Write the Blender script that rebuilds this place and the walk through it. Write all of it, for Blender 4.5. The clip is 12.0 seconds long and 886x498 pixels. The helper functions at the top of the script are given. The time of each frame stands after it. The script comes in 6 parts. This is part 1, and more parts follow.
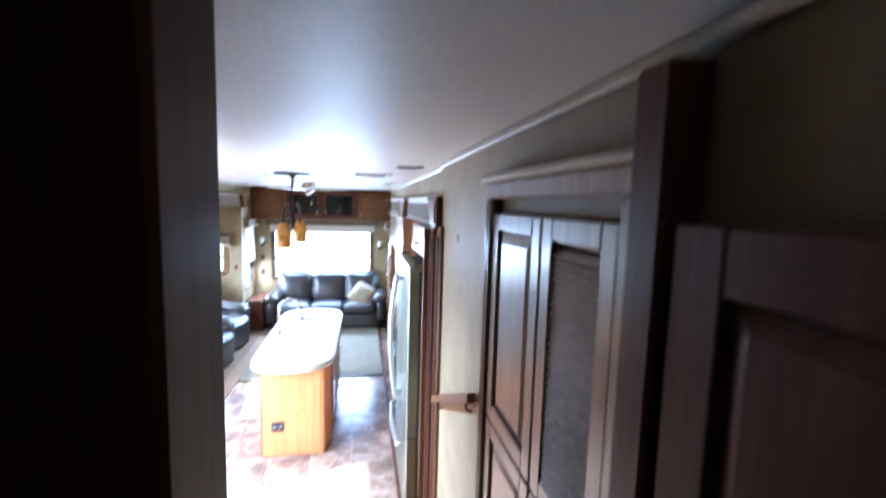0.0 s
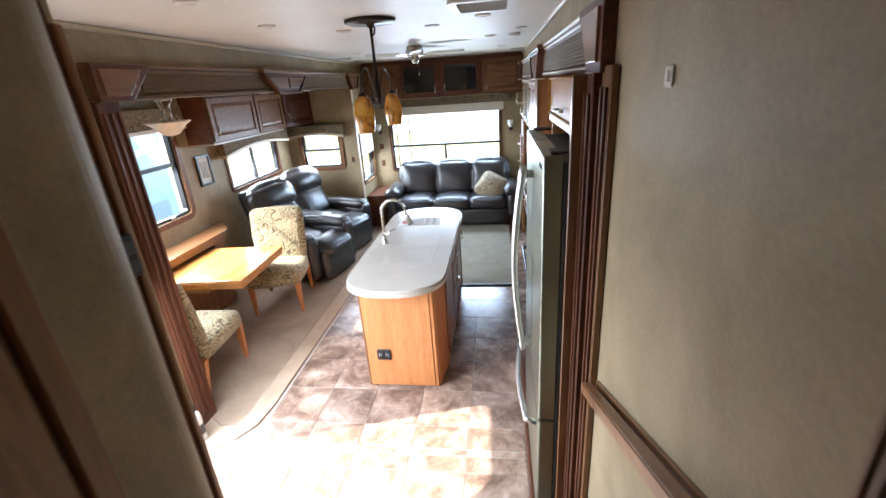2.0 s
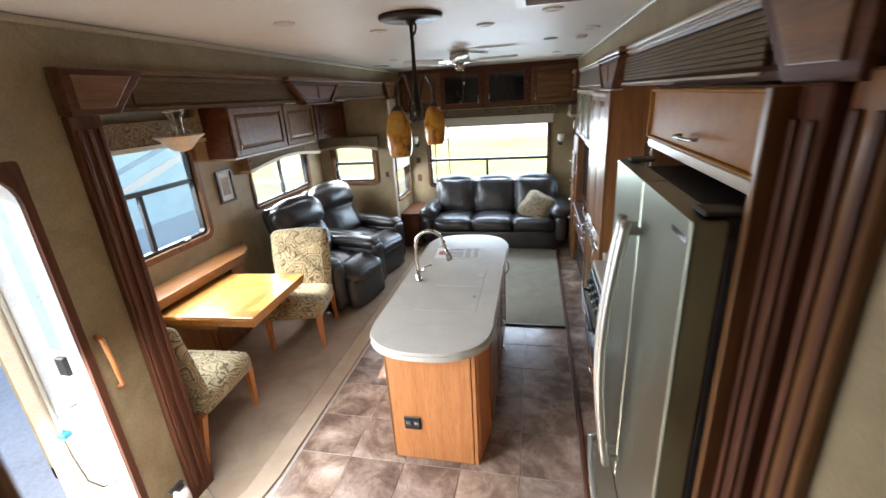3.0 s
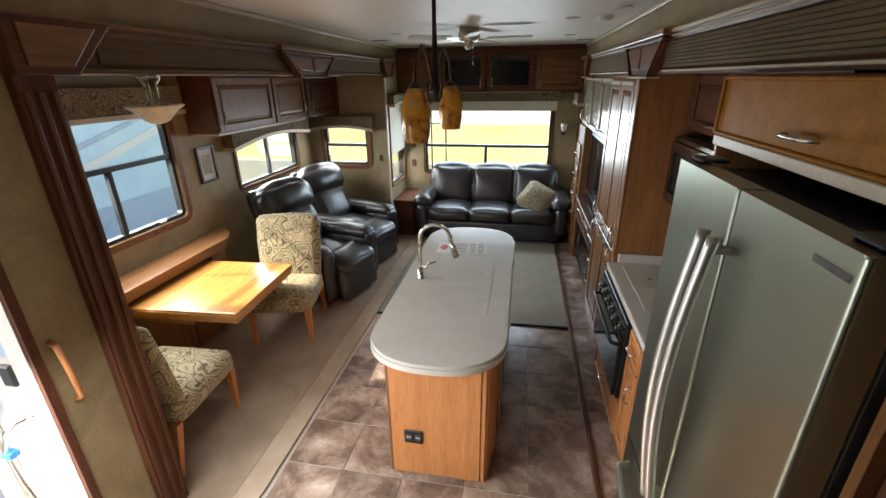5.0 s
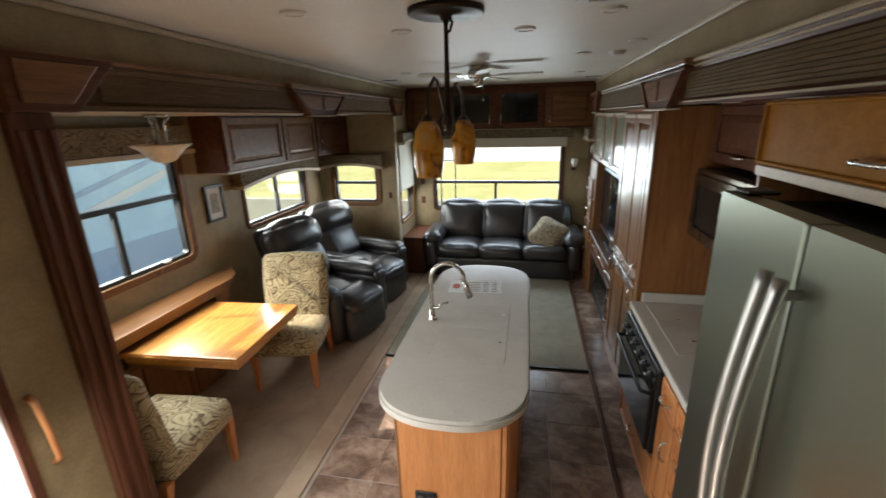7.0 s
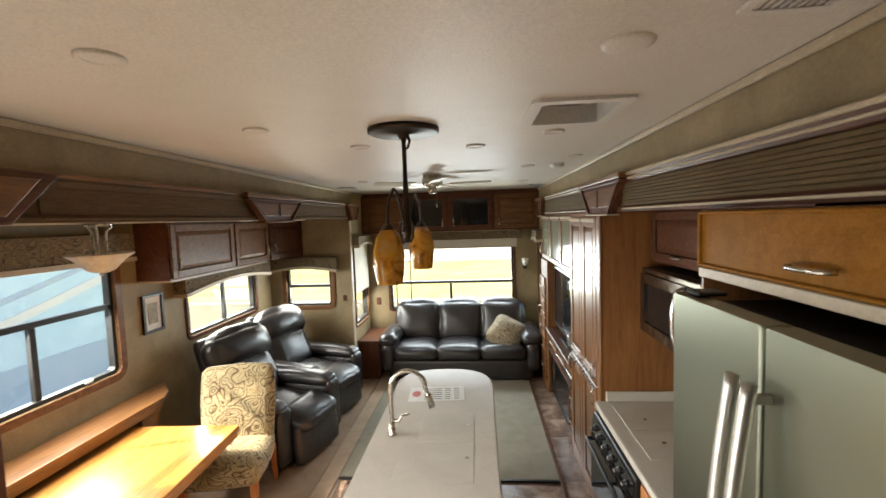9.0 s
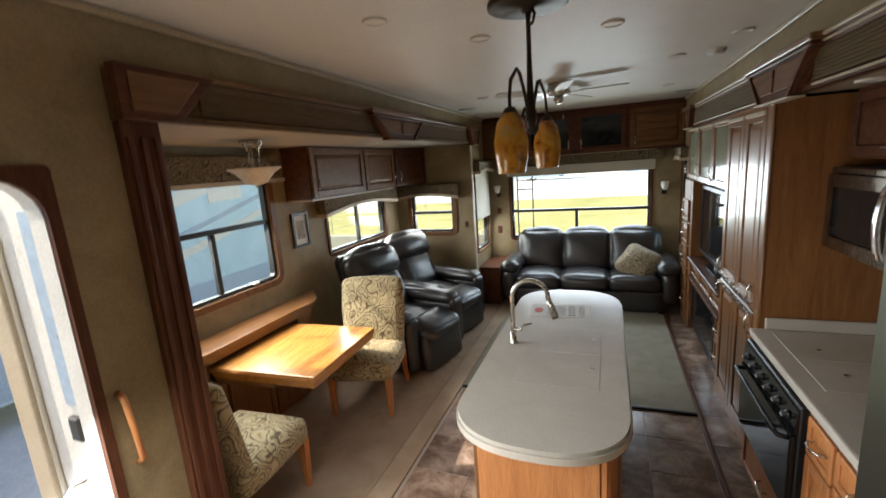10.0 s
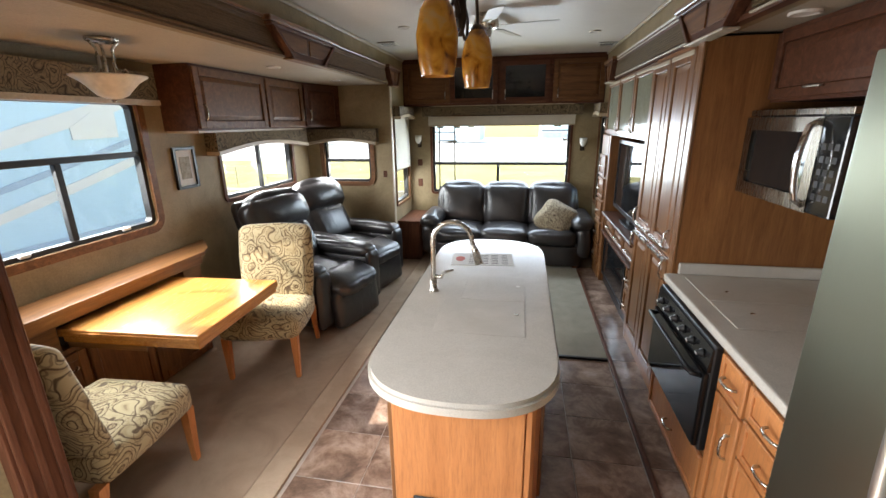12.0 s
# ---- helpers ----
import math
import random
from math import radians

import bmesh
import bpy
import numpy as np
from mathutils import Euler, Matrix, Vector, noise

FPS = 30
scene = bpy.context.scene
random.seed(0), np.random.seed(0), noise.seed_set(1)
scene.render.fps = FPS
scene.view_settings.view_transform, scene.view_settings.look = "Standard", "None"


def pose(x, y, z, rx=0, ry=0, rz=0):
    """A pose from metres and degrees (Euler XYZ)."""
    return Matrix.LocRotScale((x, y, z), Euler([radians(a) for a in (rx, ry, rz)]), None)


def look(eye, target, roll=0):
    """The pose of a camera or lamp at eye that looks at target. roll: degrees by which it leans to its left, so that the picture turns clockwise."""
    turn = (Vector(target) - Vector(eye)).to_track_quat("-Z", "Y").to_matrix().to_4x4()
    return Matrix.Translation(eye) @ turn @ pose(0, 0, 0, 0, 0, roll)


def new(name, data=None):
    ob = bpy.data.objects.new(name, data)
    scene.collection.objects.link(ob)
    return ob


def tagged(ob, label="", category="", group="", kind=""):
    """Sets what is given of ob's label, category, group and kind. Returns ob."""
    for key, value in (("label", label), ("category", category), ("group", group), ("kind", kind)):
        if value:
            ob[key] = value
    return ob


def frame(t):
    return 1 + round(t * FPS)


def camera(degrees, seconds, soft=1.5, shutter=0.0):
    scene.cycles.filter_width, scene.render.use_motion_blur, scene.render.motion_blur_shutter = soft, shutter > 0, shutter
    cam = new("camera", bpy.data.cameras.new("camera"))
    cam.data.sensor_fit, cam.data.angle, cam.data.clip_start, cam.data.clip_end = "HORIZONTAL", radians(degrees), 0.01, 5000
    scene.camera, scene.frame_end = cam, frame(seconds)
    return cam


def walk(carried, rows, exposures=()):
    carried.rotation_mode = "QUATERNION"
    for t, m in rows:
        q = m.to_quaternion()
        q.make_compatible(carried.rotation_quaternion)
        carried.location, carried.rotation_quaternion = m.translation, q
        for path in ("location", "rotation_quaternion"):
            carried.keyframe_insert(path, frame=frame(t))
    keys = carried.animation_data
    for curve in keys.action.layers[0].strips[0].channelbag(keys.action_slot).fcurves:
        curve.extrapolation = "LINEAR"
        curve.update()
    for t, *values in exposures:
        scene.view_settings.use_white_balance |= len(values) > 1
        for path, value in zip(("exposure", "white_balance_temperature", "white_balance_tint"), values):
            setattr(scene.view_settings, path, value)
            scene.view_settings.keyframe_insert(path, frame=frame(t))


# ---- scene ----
cam = camera(92.0, 12.0, 1.5, 0.4)
# seconds, stops, kelvin, tint of the picture
EXPOSURES = [
    (0.0, 3.4, 5050, 14), (0.5, 3.1, 5200, 15), (1.5, 2.75, 5600, 14), (2.5, 2.12, 6350, 13), (3.2, 1.88, 6450, 12), (5.0, 1.40, 6850, 12),
    (6.0, 1.0, 6650, 11), (6.5, 0.92, 6700, 11), (7.2, 1.28, 7150, 11), (9.0, 1.9, 7700, 12), (9.6, 1.82, 7500, 12), (10.4, 0.6, 6900, 11), (11.0, 1.35, 7000, 13), (12.0, 1.75, 6900, 14),
]
PATH = [
    (0, (0.092, -0.262, 2.398), (0.466, 1.692, 2.187), 1.6),
    (0.5, (0.165, 0.068, 2.252), (0.246, 1.952, 1.587), -0.7),
    (1, (0.159, 0.393, 2.188), (0.18, 2.237, 1.414), -1.0),
    (1.5, (0.23, 0.706, 2.18), (0.021, 2.545, 1.421), -3.5),
    (2, (0.25, 0.991, 2.23), (-0.016, 2.838, 1.511), -4.0),
    (2.5, (0.116, 1.287, 2.259), (-0.165, 3.152, 1.593), -3.7),
    (3, (0.077, 1.627, 2.248), (-0.337, 3.463, 1.573), -3.6),
    (3.2, (0.086, 1.761, 2.263), (-0.388, 3.578, 1.577), -2.3),
    (5, (-0.139, 1.876, 2.23), (-0.472, 3.703, 1.486), -0.7),
    (5.5, (-0.028, 1.957, 2.22), (-0.586, 3.731, 1.483), -0.2),
    (6, (-0.025, 1.974, 2.19), (-0.746, 3.685, 1.448), 1.5),
    (6.5, (-0.137, 1.998, 2.203), (-0.737, 3.761, 1.473), -0.1),
    (7, (-0.191, 2.012, 2.2), (-0.57, 3.887, 1.615), -1.5),
    (7.2, (-0.191, 2.012, 2.198), (-0.457, 3.905, 1.611), -1.1),
    (8.8, (-0.214, 2.045, 2.253), (-0.343, 4.035, 2.098), -1.8),
    (9, (-0.227, 2.039, 2.229), (-0.394, 4.027, 2.086), -1.9),
    (9.5, (-0.26, 2.07, 2.158), (-0.626, 4.02, 1.912), -2.3),
    (10, (-0.252, 2.103, 2.014), (-0.969, 3.93, 1.63), -4.1),
    (10.5, (-0.095, 2.196, 1.881), (-0.779, 4.02, 1.428), 0.9),
    (11, (-0.109, 2.286, 1.859), (-0.618, 4.137, 1.299), -2.0),
    (11.5, (-0.293, 2.345, 1.836), (-0.664, 4.226, 1.265), -1.8),
    (12, (-0.321, 2.351, 1.826), (-0.674, 4.235, 1.257), -0.8),
]
walk(cam, [(t, look(eye, target, roll)) for t, eye, target, roll in PATH], EXPOSURES)

# ---- light ----
SUN_AZ, SUN_EL = 74.0, 42.0      # the way the sunlight travels, from +y towards +x, and the sun's height
world = bpy.data.worlds.new("sky")
scene.world = world
world.use_nodes = True
wn = world.node_tree
sky = wn.nodes.new("ShaderNodeTexSky")
sky.sky_type = "NISHITA"
sky.sun_disc = False
sky.sun_elevation = radians(SUN_EL)
sky.sun_rotation = radians(180 + SUN_AZ)
wn.links.new(sky.outputs["Color"], wn.nodes["Background"].inputs["Color"])
wn.nodes["Background"].inputs["Strength"].default_value = 0.15
sun = new("sun", bpy.data.lights.new("sun", "SUN"))
sun.data.energy, sun.data.angle, sun.data.color = 3.9, radians(0.6), (1.0, 0.93, 0.80)
sa, se = radians(SUN_AZ), radians(SUN_EL)
sun.matrix_world = look((0, 0, 12), (math.sin(sa) * math.cos(se), math.cos(sa) * math.cos(se), 12 - math.sin(se)))


def window_light(name, eye, target, sx, sy, watts, spread=180, colour=(0.88, 0.95, 1.0)):
    """Sky light entering through an opening."""
    ob = new(name, bpy.data.lights.new(name, "AREA"))
    ob.data.shape, ob.data.size, ob.data.size_y = "RECTANGLE", sx, sy
    ob.data.energy, ob.data.color = watts, colour
    ob.data.spread = radians(spread)
    ob.matrix_world = look(eye, target)
    return ob


window_light("daylight_rear", (-0.65, 8.60, 1.40), (-0.65, 5.6, -0.6), 1.8, 0.85, 24, 180, (0.68, 0.84, 1.0))
window_light("daylight_dinette", (-3.13, 4.52, 1.55), (-1.2, 4.52, -0.3), 1.15, 0.80, 17, 132)
window_light("daylight_slide", (-3.13, 6.58, 1.40), (-1.2, 6.58, -0.1), 1.2, 0.45, 11, 140)
window_light("daylight_end", (-2.54, 7.70, 1.37), (-2.4, 5.4, -0.2), 0.6, 0.48, 4)
window_light("daylight_side", (-2.0, 8.10, 1.02), (0, 8.10, -0.6), 0.6, 0.40, 3)
window_light("daylight_door", (-2.02, 2.52, 1.10), (-0.4, 3.1, -0.9), 0.62, 1.9, 23, 152)


# ---- materials ----
def mat(name, rough=0.6, metal=0.0, spec=0.5, base=(0.5, 0.5, 0.5)):
    m = bpy.data.materials.new(name)
    m.use_nodes = True
    b = m.node_tree.nodes["Principled BSDF"]
    b.inputs["Roughness"].default_value, b.inputs["Metallic"].default_value = rough, metal
    b.inputs["Specular IOR Level"].default_value = spec
    b.inputs["Base Color"].default_value = (*base, 1)
    return m, m.node_tree, b


def node(nt, kind, **values):
    n = nt.nodes.new(kind)
    for key, value in values.items():
        n.inputs[key.replace("_", " ")].default_value = value
    return n


def coords(nt, scale=(1, 1, 1), shift=True):
    tc = nt.nodes.new("ShaderNodeTexCoord")
    mp = nt.nodes.new("ShaderNodeMapping")
    mp.inputs["Scale"].default_value = scale
    nt.links.new(tc.outputs["Object"], mp.inputs["Vector"])
    if shift:
        info = nt.nodes.new("ShaderNodeObjectInfo")
        mul = nt.nodes.new("ShaderNodeMath")
        mul.operation = "MULTIPLY"
        mul.inputs[1].default_value = 37.0
        nt.links.new(info.outputs["Random"], mul.inputs[0])
        nt.links.new(mul.outputs[0], mp.inputs["Location"])
    return mp


def ramp(nt, source, stops):
    r = nt.nodes.new("ShaderNodeValToRGB")
    e = r.color_ramp.elements
    while len(e) < len(stops):
        e.new(0.5)
    for el, (p, c) in zip(e, stops):
        el.position, el.color = p, (*c, 1)
    nt.links.new(source, r.inputs["Fac"])
    return r


def mixed(nt, fac, a, b, mode="MIX"):
    m = nt.nodes.new("ShaderNodeMix")
    m.data_type, m.blend_type = "RGBA", mode
    for sock, v in ((m.inputs["Factor"], fac), (m.inputs["A"], a), (m.inputs["B"], b)):
        if isinstance(v, (int, float)):
            sock.default_value = v
        elif isinstance(v, tuple):
            sock.default_value = (*v, 1)
        else:
            nt.links.new(v, sock)
    return m.outputs["Result"]


def relief(nt, b, height, strength, distance=0.002):
    bp = nt.nodes.new("ShaderNodeBump")
    bp.inputs["Strength"].default_value, bp.inputs["Distance"].default_value = strength, distance
    nt.links.new(height, bp.inputs["Height"])
    nt.links.new(bp.outputs["Normal"], b.inputs["Normal"])


def rough_from(nt, b, source, low, high):
    mr = nt.nodes.new("ShaderNodeMapRange")
    mr.inputs["To Min"].default_value, mr.inputs["To Max"].default_value = low, high
    nt.links.new(source, mr.inputs["Value"])
    nt.links.new(mr.outputs["Result"], b.inputs["Roughness"])


def mottled(name, dark, light, scale=3.0, fine=60.0, rough=0.7, bump=0.2, spec=0.4, shift=True, rspread=0.08, metal=0.0):
    m, nt, b = mat(name, rough, metal, spec)
    mp = coords(nt, shift=shift)
    n1 = node(nt, "ShaderNodeTexNoise", Scale=scale, Detail=6.0, Roughness=0.65, Distortion=0.6)
    n2 = node(nt, "ShaderNodeTexNoise", Scale=fine, Detail=3.0)
    nt.links.new(mp.outputs[0], n1.inputs["Vector"])
    nt.links.new(mp.outputs[0], n2.inputs["Vector"])
    r1 = ramp(nt, n1.outputs["Fac"], [(0.3, dark), (0.7, light)])
    r2 = ramp(nt, n2.outputs["Fac"], [(0.3, (0.82, 0.82, 0.82)), (0.7, (1.0, 1.0, 1.0))])
    nt.links.new(mixed(nt, 1.0, r1.outputs[0], r2.outputs[0], "MULTIPLY"), b.inputs["Base Color"])
    rough_from(nt, b, n1.outputs["Fac"], max(0.02, rough - rspread), rough + rspread)
    relief(nt, b, n2.outputs["Fac"], bump)
    return m


def wood(name, dark, light, axis="z", rough=0.32, coat=0.15, spec=0.5):
    m, nt, b = mat(name, rough, 0, spec)
    scale = {"z": (14, 14, 1.1), "x": (1.1, 14, 14), "y": (14, 1.1, 14)}[axis]
    mp = coords(nt, scale)
    n1 = node(nt, "ShaderNodeTexNoise", Scale=1.6, Detail=7.0, Roughness=0.62, Distortion=0.9)
    n2 = node(nt, "ShaderNodeTexNoise", Scale=9.0, Detail=4.0, Roughness=0.7)
    nt.links.new(mp.outputs[0], n1.inputs["Vector"])
    nt.links.new(mp.outputs[0], n2.inputs["Vector"])
    r1 = ramp(nt, n1.outputs["Fac"], [(0.28, dark), (0.52, tuple((p + q) / 2 for p, q in zip(dark, light))), (0.72, light)])
    r2 = ramp(nt, n2.outputs["Fac"], [(0.32, (0.72, 0.70, 0.68)), (0.55, (1, 1, 1))])
    nt.links.new(mixed(nt, 0.8, r1.outputs[0], r2.outputs[0], "MULTIPLY"), b.inputs["Base Color"])
    rough_from(nt, b, n2.outputs["Fac"], rough - 0.06, rough + 0.12)
    relief(nt, b, n2.outputs["Fac"], 0.08, 0.001)
    b.inputs["Coat Weight"].default_value, b.inputs["Coat Roughness"].default_value = coat, 0.13
    return m


def leather_mat(name, dark, light, rough=0.36):
    m, nt, b = mat(name, rough, 0, 0.85)
    mp = coords(nt)
    v = node(nt, "ShaderNodeTexVoronoi", Scale=230.0)
    n1 = node(nt, "ShaderNodeTexNoise", Scale=5.0, Detail=5.0, Distortion=0.5)
    n2 = node(nt, "ShaderNodeTexNoise", Scale=8.0, Detail=3.0, Distortion=1.1)
    for n in (v, n1, n2):
        nt.links.new(mp.outputs[0], n.inputs["Vector"])
    nt.links.new(ramp(nt, n1.outputs["Fac"], [(0.3, dark), (0.7, light)]).outputs[0], b.inputs["Base Color"])
    rough_from(nt, b, n1.outputs["Fac"], rough - 0.08, rough + 0.12)
    b1 = nt.nodes.new("ShaderNodeBump")
    b1.inputs["Strength"].default_value, b1.inputs["Distance"].default_value = 0.30, 0.016
    nt.links.new(n2.outputs["Fac"], b1.inputs["Height"])
    b2 = nt.nodes.new("ShaderNodeBump")
    b2.inputs["Strength"].default_value, b2.inputs["Distance"].default_value = 0.25, 0.001
    nt.links.new(v.outputs["Distance"], b2.inputs["Height"])
    nt.links.new(b1.outputs["Normal"], b2.inputs["Normal"])
    nt.links.new(b2.outputs["Normal"], b.inputs["Normal"])
    return m


def paisley(name, ground, figure, line, scale=7.5, rough=0.85):
    """Woven cloth with curling drop figures, ringed by thin lines, on a sprigged ground."""
    m, nt, b = mat(name, rough, 0, 0.2)
    mp = coords(nt)
    warp = node(nt, "ShaderNodeTexNoise", Scale=scale * 0.9, Detail=1.0)
    nt.links.new(mp.outputs[0], warp.inputs["Vector"])
    add = nt.nodes.new("ShaderNodeMix")
    add.data_type, add.blend_type = "RGBA", "LINEAR_LIGHT"
    add.inputs["Factor"].default_value = 0.13
    nt.links.new(mp.outputs[0], add.inputs["A"])
    nt.links.new(warp.outputs["Color"], add.inputs["B"])
    v = node(nt, "ShaderNodeTexVoronoi", Scale=scale)
    nt.links.new(add.outputs["Result"], v.inputs["Vector"])
    small = node(nt, "ShaderNodeTexVoronoi", Scale=scale * 3.1)
    nt.links.new(add.outputs["Result"], small.inputs["Vector"])

    def bands(source, turns, stops):
        mul = nt.nodes.new("ShaderNodeMath")
        mul.operation = "MULTIPLY"
        mul.inputs[1].default_value = turns
        nt.links.new(source, mul.inputs[0])
        fract = nt.nodes.new("ShaderNodeMath")
        fract.operation = "FRACT"
        nt.links.new(mul.outputs[0], fract.inputs[0])
        return ramp(nt, fract.outputs[0], stops).outputs[0]

    black, white = (0, 0, 0), (1, 1, 1)
    scroll = bands(v.outputs["Distance"], 6.0, [(0.0, black), (0.10, white), (0.22, white), (0.32, black)])
    inside = bands(v.outputs["Distance"], 3.0, [(0.30, black), (0.42, white), (0.62, white), (0.74, black)])
    bead = bands(small.outputs["Distance"], 2.4, [(0.05, black), (0.12, white), (0.24, white), (0.32, black)])
    col = mixed(nt, mixed(nt, 0.55, black, inside), ground, figure)
    col = mixed(nt, mixed(nt, 0.50, black, bead), col, line)
    col = mixed(nt, mixed(nt, 0.85, black, scroll), col, line)
    nt.links.new(col, b.inputs["Base Color"])
    weave = node(nt, "ShaderNodeTexNoise", Scale=420.0, Detail=1.0)
    nt.links.new(mp.outputs[0], weave.inputs["Vector"])
    relief(nt, b, weave.outputs["Fac"], 0.35, 0.002)
    b.inputs["Sheen Weight"].default_value = 0.15
    return m


def metal_mat(name, base, rough, brushed=0.0, axis=(6, 6, 6)):
    m, nt, b = mat(name, rough, 1.0, 0.5, base)
    mp = coords(nt, axis)
    n = node(nt, "ShaderNodeTexNoise", Scale=3.0, Detail=4.0)
    nt.links.new(mp.outputs[0], n.inputs["Vector"])
    rough_from(nt, b, n.outputs["Fac"], max(0.03, rough - 0.08), rough + 0.10)
    if brushed:
        relief(nt, b, n.outputs["Fac"], brushed, 0.0006)
    return m


def tile_mat(name):
    m, nt, b = mat(name, 0.25, 0, 0.5)
    mp = coords(nt)
    info = nt.nodes.new("ShaderNodeObjectInfo")
    n1 = node(nt, "ShaderNodeTexNoise", Scale=4.2, Detail=8.0, Roughness=0.70, Distortion=0.35)
    n2 = node(nt, "ShaderNodeTexNoise", Scale=45.0, Detail=4.0)
    for n in (n1, n2):
        nt.links.new(mp.outputs[0], n.inputs["Vector"])
    c1 = ramp(nt, n1.outputs["Fac"], [(0.30, (0.075, 0.053, 0.044)), (0.45, (0.18, 0.126, 0.096)), (0.57, (0.31, 0.24, 0.196)), (0.72, (0.49, 0.415, 0.36))])
    tint = ramp(nt, info.outputs["Random"], [(0.0, (0.84, 0.80, 0.80)), (0.5, (1.08, 1.0, 0.95)), (1.0, (1.28, 1.2, 1.13))])
    nt.links.new(mixed(nt, 1.0, c1.outputs[0], tint.outputs[0], "MULTIPLY"), b.inputs["Base Color"])
    rough_from(nt, b, n1.outputs["Fac"], 0.12, 0.34)
    relief(nt, b, n1.outputs["Fac"], 0.25, 0.004)
    return m


def glass_mat(name, tint=(0.95, 0.98, 0.97)):
    m, nt, b = mat(name, 0.0, 0, 0.5, tint)
    nt.nodes.remove(b)
    out = nt.nodes["Material Output"]
    tr = nt.nodes.new("ShaderNodeBsdfTransparent")
    tr.inputs["Color"].default_value = (*tint, 1)
    gl = nt.nodes.new("ShaderNodeBsdfGlossy")
    gl.inputs["Roughness"].default_value = 0.02
    lw = nt.nodes.new("ShaderNodeLayerWeight")
    lw.inputs["Blend"].default_value = 0.5
    pw = nt.nodes.new("ShaderNodeMath")
    pw.operation = "POWER"
    pw.inputs[1].default_value = 4.0
    nt.links.new(lw.outputs["Facing"], pw.inputs[0])
    fr = nt.nodes.new("ShaderNodeMapRange")
    fr.inputs["To Min"].default_value, fr.inputs["To Max"].default_value = 0.02, 0.6
    nt.links.new(pw.outputs[0], fr.inputs["Value"])
    mx = nt.nodes.new("ShaderNodeMixShader")
    nt.links.new(fr.outputs[0], mx.inputs[0])
    nt.links.new(tr.outputs[0], mx.inputs[1])
    nt.links.new(gl.outputs[0], mx.inputs[2])
    nt.links.new(mx.outputs[0], out.inputs["Surface"])
    return m


WALL = mottled("wall_vinyl", (0.235, 0.178, 0.094), (0.375, 0.292, 0.172), 3.0, 90, 0.62, 0.12, shift=False)
CEIL = mottled("ceiling_vinyl", (0.70, 0.66, 0.60), (0.78, 0.74, 0.69), 1.5, 140, 0.5, 0.12, shift=False)
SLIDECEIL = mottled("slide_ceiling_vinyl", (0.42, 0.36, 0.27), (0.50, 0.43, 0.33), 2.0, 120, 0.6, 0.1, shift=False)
CHERRY = wood("cherry_wood", (0.130, 0.050, 0.016), (0.285, 0.128, 0.044), "z", 0.32, 0.2)
UMBER = wood("umber_cherry", (0.095, 0.040, 0.016), (0.235, 0.108, 0.044), "y", 0.42, 0.04, 0.25)
UMBER_X = wood("umber_cherry_across", (0.095, 0.040, 0.016), (0.235, 0.108, 0.044), "x", 0.42, 0.04, 0.25)
CHERRY_Y = wood("cherry_wood_long", (0.120, 0.048, 0.016), (0.265, 0.119, 0.042), "y")
CHERRY_X = wood("cherry_wood_across", (0.130, 0.050, 0.016), (0.285, 0.128, 0.044), "x")
HONEY = wood("honey_cherry_panel", (0.46, 0.174, 0.056), (0.60, 0.25, 0.088), "z", 0.38, 0.1)
HONEY_DARK = wood("amber_cherry_slab", (0.225, 0.090, 0.012), (0.32, 0.138, 0.024), "y", 0.42, 0.0)
HONEY_DARK.node_tree.nodes["Principled BSDF"].inputs["Specular IOR Level"].default_value = 0.03
WALNUT = wood("walnut_brown_door", (0.135, 0.078, 0.044), (0.30, 0.178, 0.105), "z", 0.30, 0.15)
HONEY_Y = wood("honey_cherry_table", (0.40, 0.155, 0.034), (0.58, 0.27, 0.07), "y", 0.22, 0.35)
DARKWOOD = wood("dark_stained_wood", (0.060, 0.022, 0.012), (0.155, 0.060, 0.032), "z", 0.42, 0.03, 0.16)
DARKWOOD_Y = wood("dark_stained_wood_long", (0.060, 0.024, 0.013), (0.150, 0.060, 0.033), "y", 0.42, 0.03, 0.16)
DARKWOOD_X = wood("dark_stained_wood_across", (0.060, 0.022, 0.012), (0.155, 0.060, 0.032), "x", 0.42, 0.03, 0.16)
RIB = mottled("tan_grille", (0.095, 0.064, 0.031), (0.145, 0.100, 0.050), 6, 80, 0.6, 0.05, 0.06)
REED = mottled("brown_reeded_board", (0.105, 0.064, 0.034), (0.165, 0.104, 0.058), 6, 80, 0.6, 0.05, 0.06)
PANTRYWOOD = wood("cherry_side_panel", (0.21, 0.082, 0.027), (0.345, 0.150, 0.052), "z", 0.40, 0.08, 0.35)
CREAMTRIM = mottled("pale_moulding", (0.46, 0.38, 0.27), (0.56, 0.47, 0.35), 6, 80, 0.4, 0.05)
LEATHER = leather_mat("dark_brown_leather", (0.009, 0.008, 0.009), (0.024, 0.021, 0.022), 0.33)
PAISLEY = paisley("paisley_cloth", (0.405, 0.335, 0.195), (0.225, 0.160, 0.080), (0.060, 0.032, 0.016), 6.5)
VALANCE = paisley("valance_cloth", (0.20, 0.155, 0.095), (0.10, 0.075, 0.045), (0.030, 0.019, 0.012), 8.0)
PILLOWCLOTH = paisley("pillow_cloth", (0.36, 0.30, 0.20), (0.17, 0.125, 0.08), (0.050, 0.032, 0.022), 8.5)
CARPET = mottled("beige_carpet", (0.31, 0.225, 0.160), (0.42, 0.315, 0.230), 4, 320, 0.95, 0.9, 0.1, shift=False)
